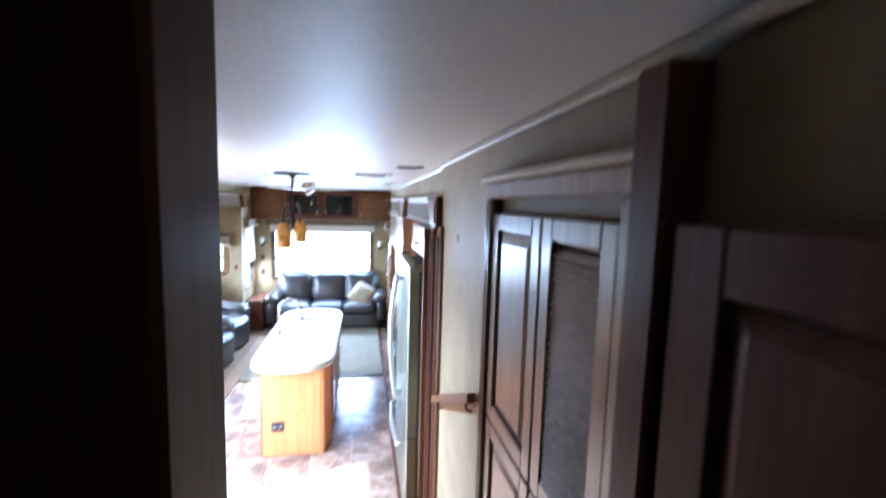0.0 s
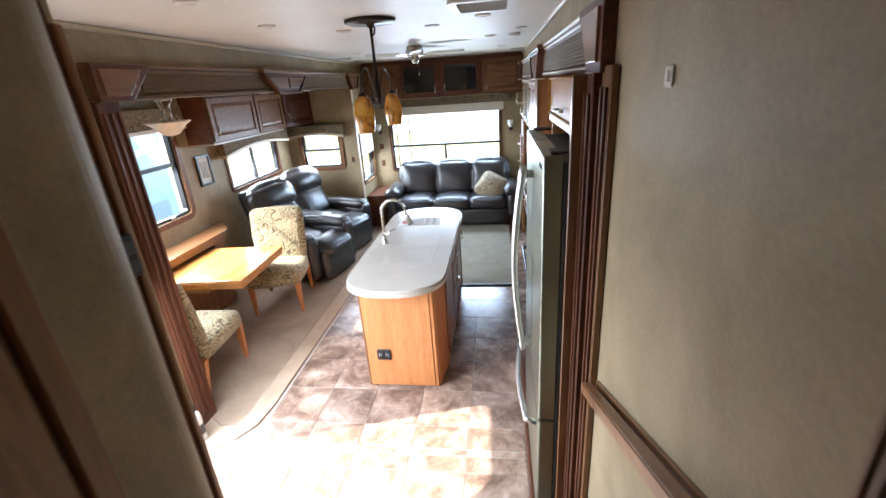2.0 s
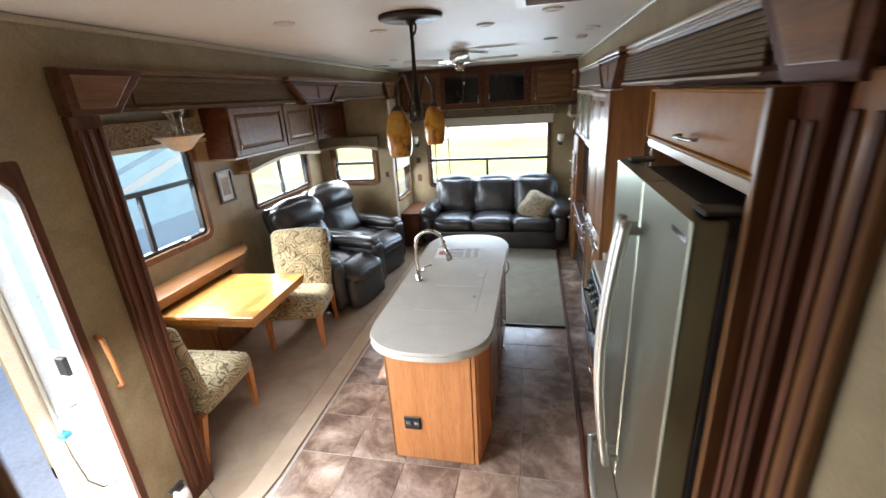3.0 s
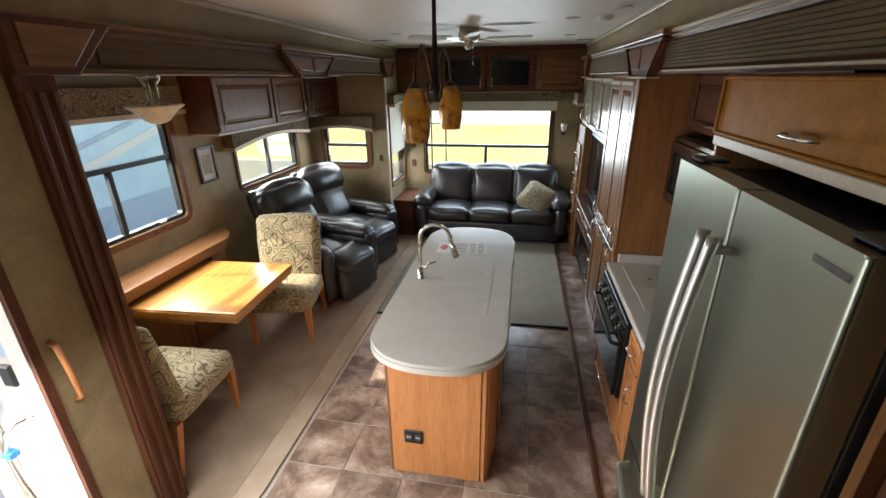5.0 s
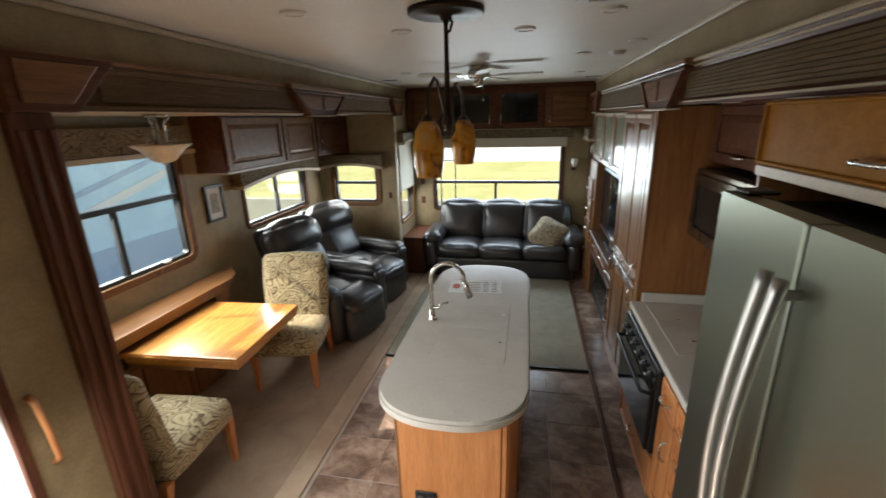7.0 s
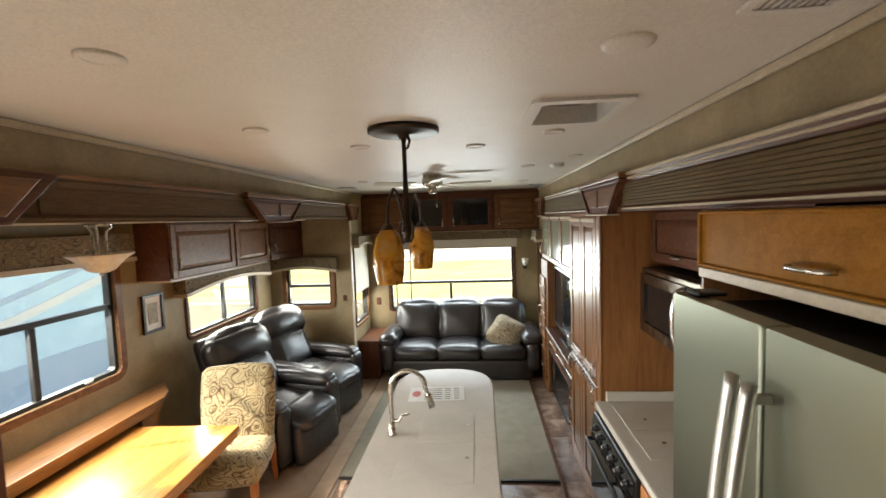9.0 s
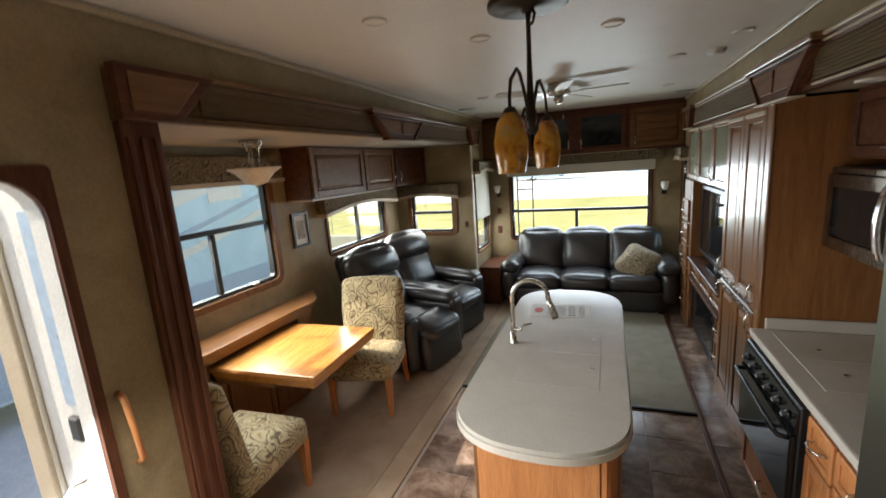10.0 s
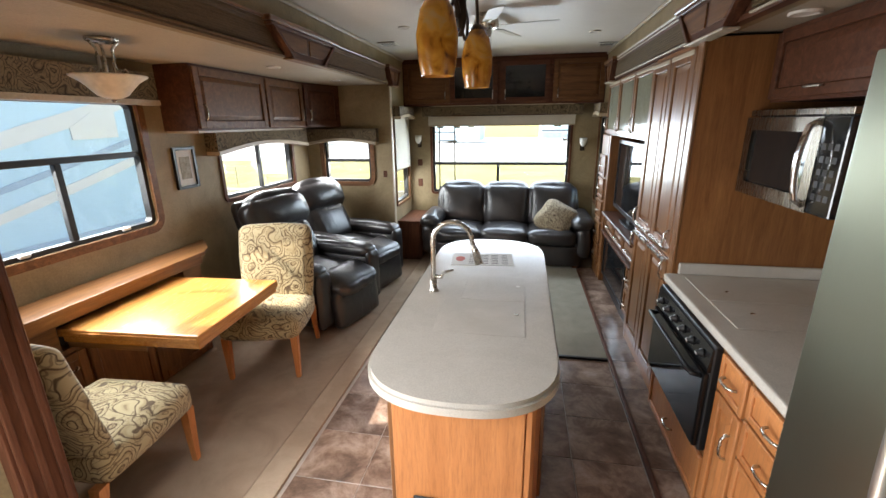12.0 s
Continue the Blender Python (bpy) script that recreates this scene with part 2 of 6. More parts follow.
CARPET_EDGE = mottled("carpet_border", (0.39, 0.295, 0.21), (0.49, 0.38, 0.28), 5, 320, 0.95, 0.9, 0.1, shift=False)
RUG = mottled("sage_carpet", (0.25, 0.235, 0.185), (0.33, 0.31, 0.25), 5, 300, 0.95, 0.9, 0.1, shift=False)
WHITEMAT = mottled("white_stair_pad", (0.62, 0.62, 0.60), (0.74, 0.74, 0.72), 8, 200, 0.9, 0.8, 0.1)
GROUT = mottled("pale_grout", (0.42, 0.36, 0.31), (0.52, 0.46, 0.40), 6, 150, 0.8, 0.3)
TILE = tile_mat("slate_tile")
COUNTER = mottled("solid_surface_counter", (0.54, 0.50, 0.44), (0.63, 0.59, 0.53), 3, 260, 0.20, 0.02, 0.5, rspread=0.04)
STEEL = metal_mat("stainless_steel", (0.295, 0.315, 0.255), 0.34, 0.05, (2, 160, 2))
# shaded copy of the stainless steel, darkened and browned for the microwave's dim corner
DIMSTEEL = metal_mat("dim_stainless_steel", (0.24, 0.205, 0.165), 0.26, 0.04, (2, 160, 2))
CHROME = metal_mat("chrome", (0.75, 0.75, 0.75), 0.12)
NICKEL = metal_mat("brushed_nickel", (0.58, 0.55, 0.50), 0.26)
SATIN, _nt, _b = mat("satin_metal_bar", 0.42, 1.0, 0.5, (0.50, 0.49, 0.46))
BRONZE = metal_mat("dark_bronze", (0.055, 0.040, 0.030), 0.42)
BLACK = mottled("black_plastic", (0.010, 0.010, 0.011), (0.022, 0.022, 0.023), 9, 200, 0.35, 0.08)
BLACKGLOSS = mottled("black_enamel", (0.006, 0.006, 0.007), (0.012, 0.012, 0.013), 5, 60, 0.10, 0.0, rspread=0.04)
DARKGREY = mottled("dark_grey_plastic", (0.04, 0.04, 0.042), (0.07, 0.07, 0.072), 9, 200, 0.5, 0.08)
WHITE = mottled("white_plastic", (0.70, 0.69, 0.66), (0.80, 0.79, 0.76), 5, 120, 0.42, 0.04)
PAPER = mottled("white_paper", (0.74, 0.74, 0.72), (0.80, 0.80, 0.79), 6, 200, 0.8, 0.03)
SHADECLOTH = mottled("cream_shade_cloth", (0.60, 0.56, 0.47), (0.68, 0.64, 0.55), 3, 300, 0.9, 0.25)
SASH = mottled("black_window_sash", (0.012, 0.012, 0.013), (0.026, 0.025, 0.025), 7, 90, 0.38, 0.05)
# grey with the sky's blue light on the trailer side mixed into it
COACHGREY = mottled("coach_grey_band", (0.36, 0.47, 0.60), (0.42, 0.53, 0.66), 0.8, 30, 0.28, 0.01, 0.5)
GLASS = glass_mat("window_glass")
SAGEGLASS = mottled("frosted_sage_glass", (0.25, 0.255, 0.19), (0.31, 0.315, 0.24), 3, 60, 0.14, 0.0, 0.6, rspread=0.04)
DARKGLASS = mottled("smoked_glass", (0.010, 0.011, 0.012), (0.018, 0.019, 0.020), 3, 40, 0.05, 0.0, 0.6, rspread=0.02)
FROSTED = mottled("alabaster_glass", (0.66, 0.62, 0.54), (0.78, 0.74, 0.66), 7, 30, 0.35, 0.02)
INK = mottled("dark_ink", (0.05, 0.05, 0.055), (0.08, 0.08, 0.085), 9, 90, 0.7, 0.0)
RED = mottled("red_ink", (0.45, 0.10, 0.08), (0.55, 0.14, 0.11), 9, 90, 0.7, 0.0)
BLUE = mottled("blue_plastic", (0.02, 0.16, 0.55), (0.03, 0.22, 0.65), 9, 90, 0.5, 0.0)
AMBER_M, _nt, _b = mat("amber_art_glass", 0.15, 0, 0.5)
_mp = coords(_nt)
_n = node(_nt, "ShaderNodeTexNoise", Scale=13.0, Detail=3.0, Distortion=0.8)
_nt.links.new(_mp.outputs[0], _n.inputs["Vector"])
_nt.links.new(ramp(_nt, _n.outputs["Fac"], [(0.30, (0.10, 0.030, 0.006)), (0.42, (0.50, 0.20, 0.022)), (0.60, (0.72, 0.36, 0.05)), (0.75, (0.62, 0.40, 0.14))]).outputs[0], _b.inputs["Base Color"])
_b.inputs["Transmission Weight"].default_value = 0.15
_b.inputs["Subsurface Weight"].default_value = 0.25
_b.inputs["Subsurface Radius"].default_value = (0.03, 0.015, 0.004)
AMBER = AMBER_M


# ---- building blocks ----
def link(name, bm, material, parent=None, label="", m=None, smooth=False):
    me = bpy.data.meshes.new(name)
    bmesh.ops.recalc_face_normals(bm, faces=bm.faces)
    if smooth:
        for f in bm.faces:
            f.smooth = True
    bm.to_mesh(me)
    bm.free()
    me.materials.append(material)
    ob = new(name, me)
    if parent:
        ob.parent = parent
    if m is not None:
        ob.matrix_basis = m
    if label:
        ob["label"] = label
    return ob


def part(name, bm, material, parent, label="", m=None, smooth=False):
    return link(name, bm, material, parent, label, m, smooth)


def thing(name, m, label, category, group="", kind=""):
    ob = new(name)
    ob.empty_display_size = 0.1
    ob.matrix_basis = m
    return tagged(ob, label, category, group, kind)


def setting(name, bm, material, label="", smooth=False):
    return tagged(link(name, bm, material, None, "", None, smooth), label or name.replace("_", " "), name.split("_")[0], "", "structure")


def box(bm, x0, y0, z0, x1, y1, z1, bev=0.0, seg=1):
    vs = [bm.verts.new(p) for p in ((x0, y0, z0), (x1, y0, z0), (x1, y1, z0), (x0, y1, z0), (x0, y0, z1), (x1, y0, z1), (x1, y1, z1), (x0, y1, z1))]
    fs = [bm.faces.new([vs[i] for i in q]) for q in ((0, 3, 2, 1), (4, 5, 6, 7), (0, 1, 5, 4), (1, 2, 6, 5), (2, 3, 7, 6), (3, 0, 4, 7))]
    if bev:
        es = {e for f in fs for e in f.edges}
        bmesh.ops.bevel(bm, geom=list(es), offset=bev, segments=seg, profile=0.6, affect="EDGES")
    return bm


def B(x0, y0, z0, x1, y1, z1, bev=0.0, seg=1):
    return box(bmesh.new(), x0, y0, z0, x1, y1, z1, bev, seg)


def prism(poly, axis, a, b, bev=0.0, bm=None):
    """A 2D outline drawn out along an axis from a to b."""
    bm = bm or bmesh.new()
    put = {"x": lambda u, v, w: (w, u, v), "y": lambda u, v, w: (u, w, v), "z": lambda u, v, w: (u, v, w)}[axis]
    lo = [bm.verts.new(put(u, v, a)) for u, v in poly]
    hi = [bm.verts.new(put(u, v, b)) for u, v in poly]
    fs = [bm.faces.new(lo[::-1]), bm.faces.new(hi)]
    for i in range(len(poly)):
        j = (i + 1) % len(poly)
        fs.append(bm.faces.new((lo[i], lo[j], hi[j], hi[i])))
    if bev:
        es = [e for f in fs[:2] for e in f.edges]
        bmesh.ops.bevel(bm, geom=es, offset=bev, segments=2, profile=0.6, affect="EDGES")
    return bm


def rounded(u0, v0, u1, v1, r, n=6, corners=(1, 1, 1, 1)):
    """A rectangle with rounded corners, as an outline, from the low corner anticlockwise."""
    pts = []
    for (cu, cv, a0), on, sharp in zip(((u0 + r, v0 + r, 180), (u1 - r, v0 + r, 270), (u1 - r, v1 - r, 0), (u0 + r, v1 - r, 90)), corners, ((u0, v0), (u1, v0), (u1, v1), (u0, v1))):
        if not on:
            pts.append(sharp)
            continue
        for k in range(n + 1):
            a = radians(a0 + 90 * k / n)
            pts.append((cu + r * math.cos(a), cv + r * math.sin(a)))
    return pts


def ring(u0, v0, u1, v1, r, w, axis, a, b, outer_r=None, corners=(1, 1, 1, 1)):
    """A frame w wide round an opening with rounded corners, a to b thick along the axis."""
    bm = bmesh.new()
    put = {"x": lambda u, v, q: (q, u, v), "y": lambda u, v, q: (u, q, v), "z": lambda u, v, q: (u, v, q)}[axis]
    inner = rounded(u0, v0, u1, v1, r)
    outer = rounded(u0 - w, v0 - w, u1 + w, v1 + w, (r + w) if outer_r is None else outer_r)
    rows = [[bm.verts.new(put(u, v, q)) for u, v in o] for o, q in ((inner, a), (outer, a), (outer, b), (inner, b))]
    n = len(inner)
    for i in range(n):
        j = (i + 1) % n
        for k in range(4):
            bm.faces.new((rows[k][i], rows[k][j], rows[(k + 1) % 4][j], rows[(k + 1) % 4][i]))
    return bm


def tube(points, r, n=10, bm=None, closed_ends=True):
    """A round bar along a line of points; r is one radius or one for each point."""
    bm = bm or bmesh.new()
    pts = [Vector(p) for p in points]
    rs = r if isinstance(r, (list, tuple)) else [r] * len(pts)
    side, rows = None, []
    for i, p in enumerate(pts):
        d = (pts[min(i + 1, len(pts) - 1)] - pts[max(i - 1, 0)]).normalized()
        if side is None:
            side = d.orthogonal().normalized()
        side = (side - d * side.dot(d)).normalized()
        up = d.cross(side)
        rows.append([bm.verts.new(p + rs[i] * (math.cos(math.tau * k / n) * side + math.sin(math.tau * k / n) * up)) for k in range(n)])
    for a, b in zip(rows, rows[1:]):
        for k in range(n):
            bm.faces.new((a[k], a[(k + 1) % n], b[(k + 1) % n], b[k]))
    if closed_ends:
        bm.faces.new(rows[0][::-1])
        bm.faces.new(rows[-1])
    return bm


def lathe(profile, n=24, bm=None, at=(0, 0, 0)):
    """A turned shape from rows of radius and height."""
    bm = bm or bmesh.new()
    rows = []
    for r, z in profile:
        rows.append([bm.verts.new((at[0] + r * math.cos(math.tau * k / n), at[1] + r * math.sin(math.tau * k / n), at[2] + z)) for k in range(n)] if r > 1e-5 else [bm.verts.new((at[0], at[1], at[2] + z))])
    for a, b in zip(rows, rows[1:]):
        for k in range(n):
            j = (k + 1) % n
            if len(a) == 1 and len(b) > 1:
                bm.faces.new((a[0], b[j], b[k]))
            elif len(b) == 1 and len(a) > 1:
                bm.faces.new((a[k], a[j], b[0]))
            elif len(a) > 1:
                bm.faces.new((a[k], a[j], b[j], b[k]))
    return bm


def cushion(sx, sy, sz, r, puff=0.0, n=9, lumps=0.006, seed=0.0, bend=None):
    """A stuffed block of that size about its centre: round edges, domed faces, uneven skin."""
    bm = bmesh.new()
    bmesh.ops.create_cube(bm, size=2.0)
    bmesh.ops.subdivide_edges(bm, edges=bm.edges, cuts=n, use_grid_fill=True)
    h = Vector((sx / 2, sy / 2, sz / 2))
    r = min(r, *h)
    for v in bm.verts:
        q = v.co.copy()
        # crowd the vertices towards the edges, where the curve is
        q = Vector([math.sin(c * math.pi / 2) * 0.55 + c * 0.45 for c in q])
        p = Vector((q.x * h.x, q.y * h.y, q.z * h.z))
        inner = Vector([max(-(hh - r), min(hh - r, c)) for hh, c in zip(h, p)])
        d = p - inner
        if d.length > 1e-6:
            p = inner + d.normalized() * r
        bulge = [max(0, 1 - c * c) for c in q]
        for i in range(3):
            j, k = (i + 1) % 3, (i + 2) % 3
            p[i] += puff * q[i] * bulge[j] * bulge[k]
        p += lumps * Vector([noise.noise(p * 6.5 + Vector((seed * 7.3, i * 11.0, seed))) for i in range(3)])
        v.co = bend(p) if bend else p
    return bm


def grid_wall(axis, a, b, u0, u1, v0, v1, holes=()):
    """A wall a to b thick, over u and height v, with openings cut right through."""
    us = sorted({u0, u1, *[c for hh in holes for c in hh[:2]]})
    vs = sorted({v0, v1, *[c for hh in holes for c in hh[2:]]})
    us, vs = [u for u in us if u0 <= u <= u1], [v for v in vs if v0 <= v <= v1]
    full = lambda i, j: 0 <= i < len(us) - 1 and 0 <= j < len(vs) - 1 and not any(hh[0] < (us[i] + us[i + 1]) / 2 < hh[1] and hh[2] < (vs[j] + vs[j + 1]) / 2 < hh[3] for hh in holes)
    put = {"x": lambda u, v, w: (w, u, v), "y": lambda u, v, w: (u, w, v), "z": lambda u, v, w: (u, v, w)}[axis]
    bm = bmesh.new()
    face = lambda *p: bm.faces.new([bm.verts.new(put(*c)) for c in p])
    for i in range(len(us) - 1):
        for j in range(len(vs) - 1):
            if not full(i, j):
                continue
            p, q, s, t = us[i], us[i + 1], vs[j], vs[j + 1]
            face((p, s, a), (q, s, a), (q, t, a), (p, t, a))
            face((p, s, b), (p, t, b), (q, t, b), (q, s, b))
            if not full(i - 1, j):
                face((p, s, a), (p, t, a), (p, t, b), (p, s, b))
            if not full(i + 1, j):
                face((q, s, a), (q, s, b), (q, t, b), (q, t, a))
            if not full(i, j - 1):
                face((p, s, a), (p, s, b), (q, s, b), (q, s, a))
            if not full(i, j + 1):
                face((p, t, a), (q, t, a), (q, t, b), (p, t, b))
    bmesh.ops.remove_doubles(bm, verts=bm.verts, dist=1e-5)
    return bm


def pull(length, material, parent, m, out=0.028, r=0.006, name="handle"):
    """An arched bar pull along local z, standing out towards local -y."""
    h = length / 2
    pts = [(0, 0, -h), (0, -out * 0.55, -h * 0.93), (0, -out, -h * 0.6), (0, -out * 1.12, 0), (0, -out, h * 0.6), (0, -out * 0.55, h * 0.93), (0, 0, h)]
    return part(name, tube(pts, r, 8), material, parent, "brushed metal arched pull", m, True)


def panel_door(parent, w, h, m, frame_mat, panel_mat, stile=0.055, t=0.02, handle=None, name="door", handle_mat=None, slab=False):
    """A framed door about (w x h), low left corner at the local origin, its front towards local -y."""
    bm = bmesh.new()
    for q in ((0, 0, stile, h), (w - stile, 0, w, h), (stile, 0, w - stile, stile), (stile, h - stile, w - stile, h)):
        box(bm, q[0], -t, q[1], q[2], 0, q[3], 0.004)
    d = part(name, bm, frame_mat, parent, "", m)
    bm = bmesh.new()
    if slab:
        box(bm, stile, -t * 0.45, stile, w - stile, -0.001, h - stile)
    else:
        s, g = stile + 0.004, 0.035
        lo = [(s, -t * 0.3, s), (w - s, -t * 0.3, s), (w - s, -t * 0.3, h - s), (s, -t * 0.3, h - s)]
        hi = [(s + g, -t * 0.85, s + g), (w - s - g, -t * 0.85, s + g), (w - s - g, -t * 0.85, h - s - g), (s + g, -t * 0.85, h - s - g)]
        bk = [(x, -0.001, z) for x, _, z in lo]
        rows = [[bm.verts.new(p) for p in ps] for ps in (bk, lo, hi)]
        for a, b in zip(rows, rows[1:]):
            for k in range(4):
                bm.faces.new((a[k], a[(k + 1) % 4], b[(k + 1) % 4], b[k]))
        bm.faces.new(rows[2])
        bm.faces.new(rows[0][::-1])
    part("panel", bm, panel_mat, d)
    if handle:
        x, z, length, turn = handle
        pull(length, handle_mat or NICKEL, d, pose(x, -t, z, 0, turn, 0))
    return d


# ---- the shell ----
XL, XR, XH, YR, ZC, UP = -1.95, 0.65, 0.60, 8.54, 2.62, 0.54
DOOR = (2.15, 2.95, 0.0, 2.08)
setting("floor", B(-2.03, 2.42, -0.10, 1.50, 8.62, -0.004), GROUT, "floor slab with pale grout joints")
setting("floor_upper", B(-2.03, -2.2, 0.40, 1.0, 1.845, UP - 0.004), GROUT, "raised hallway floor with pale grout joints")
setting("floor_slide", B(-3.16, 3.28, -0.10, -2.03, 7.72, -0.004), CARPET, "floor under the dinette and recliners")
setting("wall_left", grid_wall("x", -2.03, XL, -2.2, 8.62, -0.10, 2.83, [DOOR, (3.34, 7.64, -0.02, 2.27), (7.78, 8.42, 0.78, 1.92)]), WALL, "tan mottled vinyl wall with doorway and room opening")
setting("wall_rear", grid_wall("y", YR, 8.62, -1.95, 0.73, -0.10, 2.83, [(-1.61, 0.29, 0.84, 1.88)]), WALL, "tan mottled vinyl wall behind the sofa")
setting("wall_slide_back", grid_wall("x", -3.16, -3.08, 3.28, 7.72, -0.10, 2.40, [(3.92, 5.13, 1.10, 2.00), (5.95, 7.22, 1.15, 1.68)]), WALL, "tan mottled vinyl wall of the dinette")
setting("wall_slide_front", B(-3.08, 3.26, -0.10, -2.03, 3.34, 2.40), WALL, "tan vinyl end wall beside the dinette")
setting("wall_slide_end", grid_wall("y", 7.64, 7.72, -3.08, -2.03, -0.10, 2.40, [(-2.85, -2.23, 1.10, 1.66)]), WALL, "tan vinyl end wall behind the recliners")
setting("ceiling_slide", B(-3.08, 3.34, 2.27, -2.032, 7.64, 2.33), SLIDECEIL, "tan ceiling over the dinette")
def zc(y):
    """The ceiling rises a little from the rear towards the front."""
    return ZC + 0.006 * (YR - y)


def sloped(bm):
    for v in bm.verts:
        v.co.z += zc(v.co.y) - ZC
    return bm


setting("ceiling", sloped(grid_wall("z", ZC, 2.70, -1.95, 0.72, -2.2, 8.54, [(0.01, 0.33, 3.68, 4.06)])), CEIL, "off-white vinyl ceiling")
setting("wall_hall", B(XH, -2.2, 0.0, 0.70, 2.47, 2.80), WALL, "tan mottled vinyl hallway wall")
setting("wall_header", B(XR, 2.47, 2.25, 0.73, 8.54, 2.80), WALL, "tan vinyl wall above the kitchen opening")
setting("wall_right_rear", grid_wall("x", XR, 0.73, 7.86, 8.54, 0.0, 2.25, [(7.97, 8.42, 0.78, 1.88)]), WALL, "tan vinyl wall with a narrow window beside the sofa")
setting("wall_kitchen", B(1.40, 2.47, -0.10, 1.48, 7.95, 2.30), WALL, "tan vinyl wall behind the kitchen")
setting("wall_kitchen_end", B(0.73, 7.87, 0.0, 1.40, 7.95, 2.30), WALL, "tan vinyl end wall of the kitchen")
setting("wall_kitchen_front", B(0.70, 2.38, 0.0, 1.48, 2.468, 2.30), WALL, "tan vinyl end wall by the refrigerator")
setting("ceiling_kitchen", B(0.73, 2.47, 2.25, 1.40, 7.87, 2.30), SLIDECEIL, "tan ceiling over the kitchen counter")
setting("wall_bedroom", B(-1.95, -2.2, UP, 0.60, -2.12, 2.80), WALL, "plain bedroom wall")
setting("wall_hall_left", B(-0.66, -2.12, 0.0, -0.56, 1.56, 2.80), WALL, "hallway partition beside the bath door")
setting("wall_bath_front", B(-1.95, 1.96, -0.10, -0.786, 2.012, 2.80), WALL, "tan vinyl bath wall by the entry")
setting("wall_bedroom_front", B(-0.56, 0.20, UP, -0.105, 0.40, 2.80, 0.01), DARKWOOD, "dark wood bedroom doorway beside the bath door")
setting("roof", B(-2.03, -2.2, 2.831, 0.73, 8.62, 2.88), WHITE, "white roof skin")
setting("roof_slide", B(-3.16, 3.26, 2.401, -2.031, 7.72, 2.45), WHITE, "white roof skin")
setting("roof_kitchen", B(0.731, 2.38, 2.301, 1.48, 7.95, 2.36), WHITE, "white roof skin")
# rounded column at the end of the partition
col = rounded(-0.80, 1.561, -0.55, 1.822, 0.11, 10, (0, 0, 1, 0))
setting("wall_column", prism(col, "z", 0.0, 2.80), WALL, "tan vinyl column with a rounded corner", False)
setting("wall_panel", B(-0.784, 1.8225, 0.0, -0.770, 1.981, 2.80), DARKWOOD, "dark wood strip of wall with controls")

# skirts of vinyl crown along the ceiling
for nm, x0, x1, y0, y1 in (("trim_crown_left", XL, XL + 0.022, 2.14, 8.29), ("trim_crown_kitchen", XR - 0.022, XR, 2.48, 8.29), ("trim_crown_hall", XH - 0.022, XH, -2.1, 2.46)):
    bm = sloped(B(x0, y0, ZC - 0.032, x1, y1, ZC - 0.002, 0.006))
    setting(nm, bm, CREAMTRIM, "pale wood crown strip along the ceiling")

# ---- carpet, sheet by sheet ----
edge = [(-3.08, 3.345), (-1.99, 3.345), (-1.80, 3.22), (-1.68, 3.24), (-1.655, 3.32), (-1.655, 8.535), (-1.945, 8.535), (-1.945, 7.64), (-3.08, 7.64)]
tagged(link("carpet", prism(edge, "z", -0.003, 0.012, 0.004), CARPET), "beige cut-pile carpet under the dinette", "carpet", "", "structure")
strip = [(-1.95, 3.10), (-1.80, 3.06), (-1.62, 3.09), (-1.525, 3.24), (-1.50, 3.45), (-1.50, 8.535), (-1.648, 8.535), (-1.648, 3.32), (-1.68, 3.225), (-1.80, 3.205), (-1.95, 3.31)]
tagged(link("carpet_border", prism(strip, "z", -0.003, 0.014, 0.004), CARPET_EDGE), "pale carpet border strip along the tile", "carpet", "", "structure")
tagged(link("carpet_living", B(-1.495, 5.53, -0.003, 0.395, 8.535, 0.016, 0.004), RUG), "sage grey carpet in front of the sofa", "carpet", "", "structure")
tagged(link("trim_threshold", B(-1.495, 5.505, -0.003, 0.395, 5.53, 0.019, 0.005), BLACK), "dark threshold strip where tile meets carpet", "threshold", "", "structure")
tagged(link("trim_floor_kitchen", B(0.395, 2.75, -0.003, 0.425, 7.86, 0.020, 0.006), DARKWOOD_Y), "dark wood strip along the kitchen floor", "trim", "", "structure")

# ---- steps ----
st = thing("stairs", pose(0, 0, 0), "two wooden steps with white padded treads between hallway and kitchen", "stairs", "", "structure")
part("step", B(-0.77, 1.846, 0.0, XH - 0.002, 2.19, 0.358, 0.006), CHERRY_X, st)
part("step", B(-0.77, 2.19, 0.0, XH - 0.002, 2.42, 0.178, 0.006), CHERRY_X, st)
part("nosing", B(-0.77, 1.815, 0.512, XH - 0.002, 1.872, 0.546, 0.010, 2), CHERRY_X, st, "cherry wood nosing of the upper floor")
part("riser", B(-0.77, 1.846, 0.36, XH - 0.002, 1.860, 0.512), CHERRY_X, st)
for z, y0, y1, nm in ((0.358, 1.868, 2.225, "pad"), (0.178, 2.195, 2.47, "pad")):
    pts = [(-0.52, y0), (0.31, y0), (0.31, y1 - 0.03)]
    for k in range(11):
        u = k / 10
        pts.append((0.29 - 0.78 * u, y1 - 0.005 + 0.035 * math.sin(math.pi * u) - 0.06 * u))
    bm = prism(pts, "z", z, z + 0.022, 0.008)
    part(nm, bm, WHITEMAT, st, "white padded tread cover")
    part("pad_flap", B(-0.48, y1 - 0.004 - 0.03, z - 0.10, 0.30, y1 + 0.010 - 0.03, z + 0.006, 0.006), WHITEMAT, st, "white pad folded over the step edge")
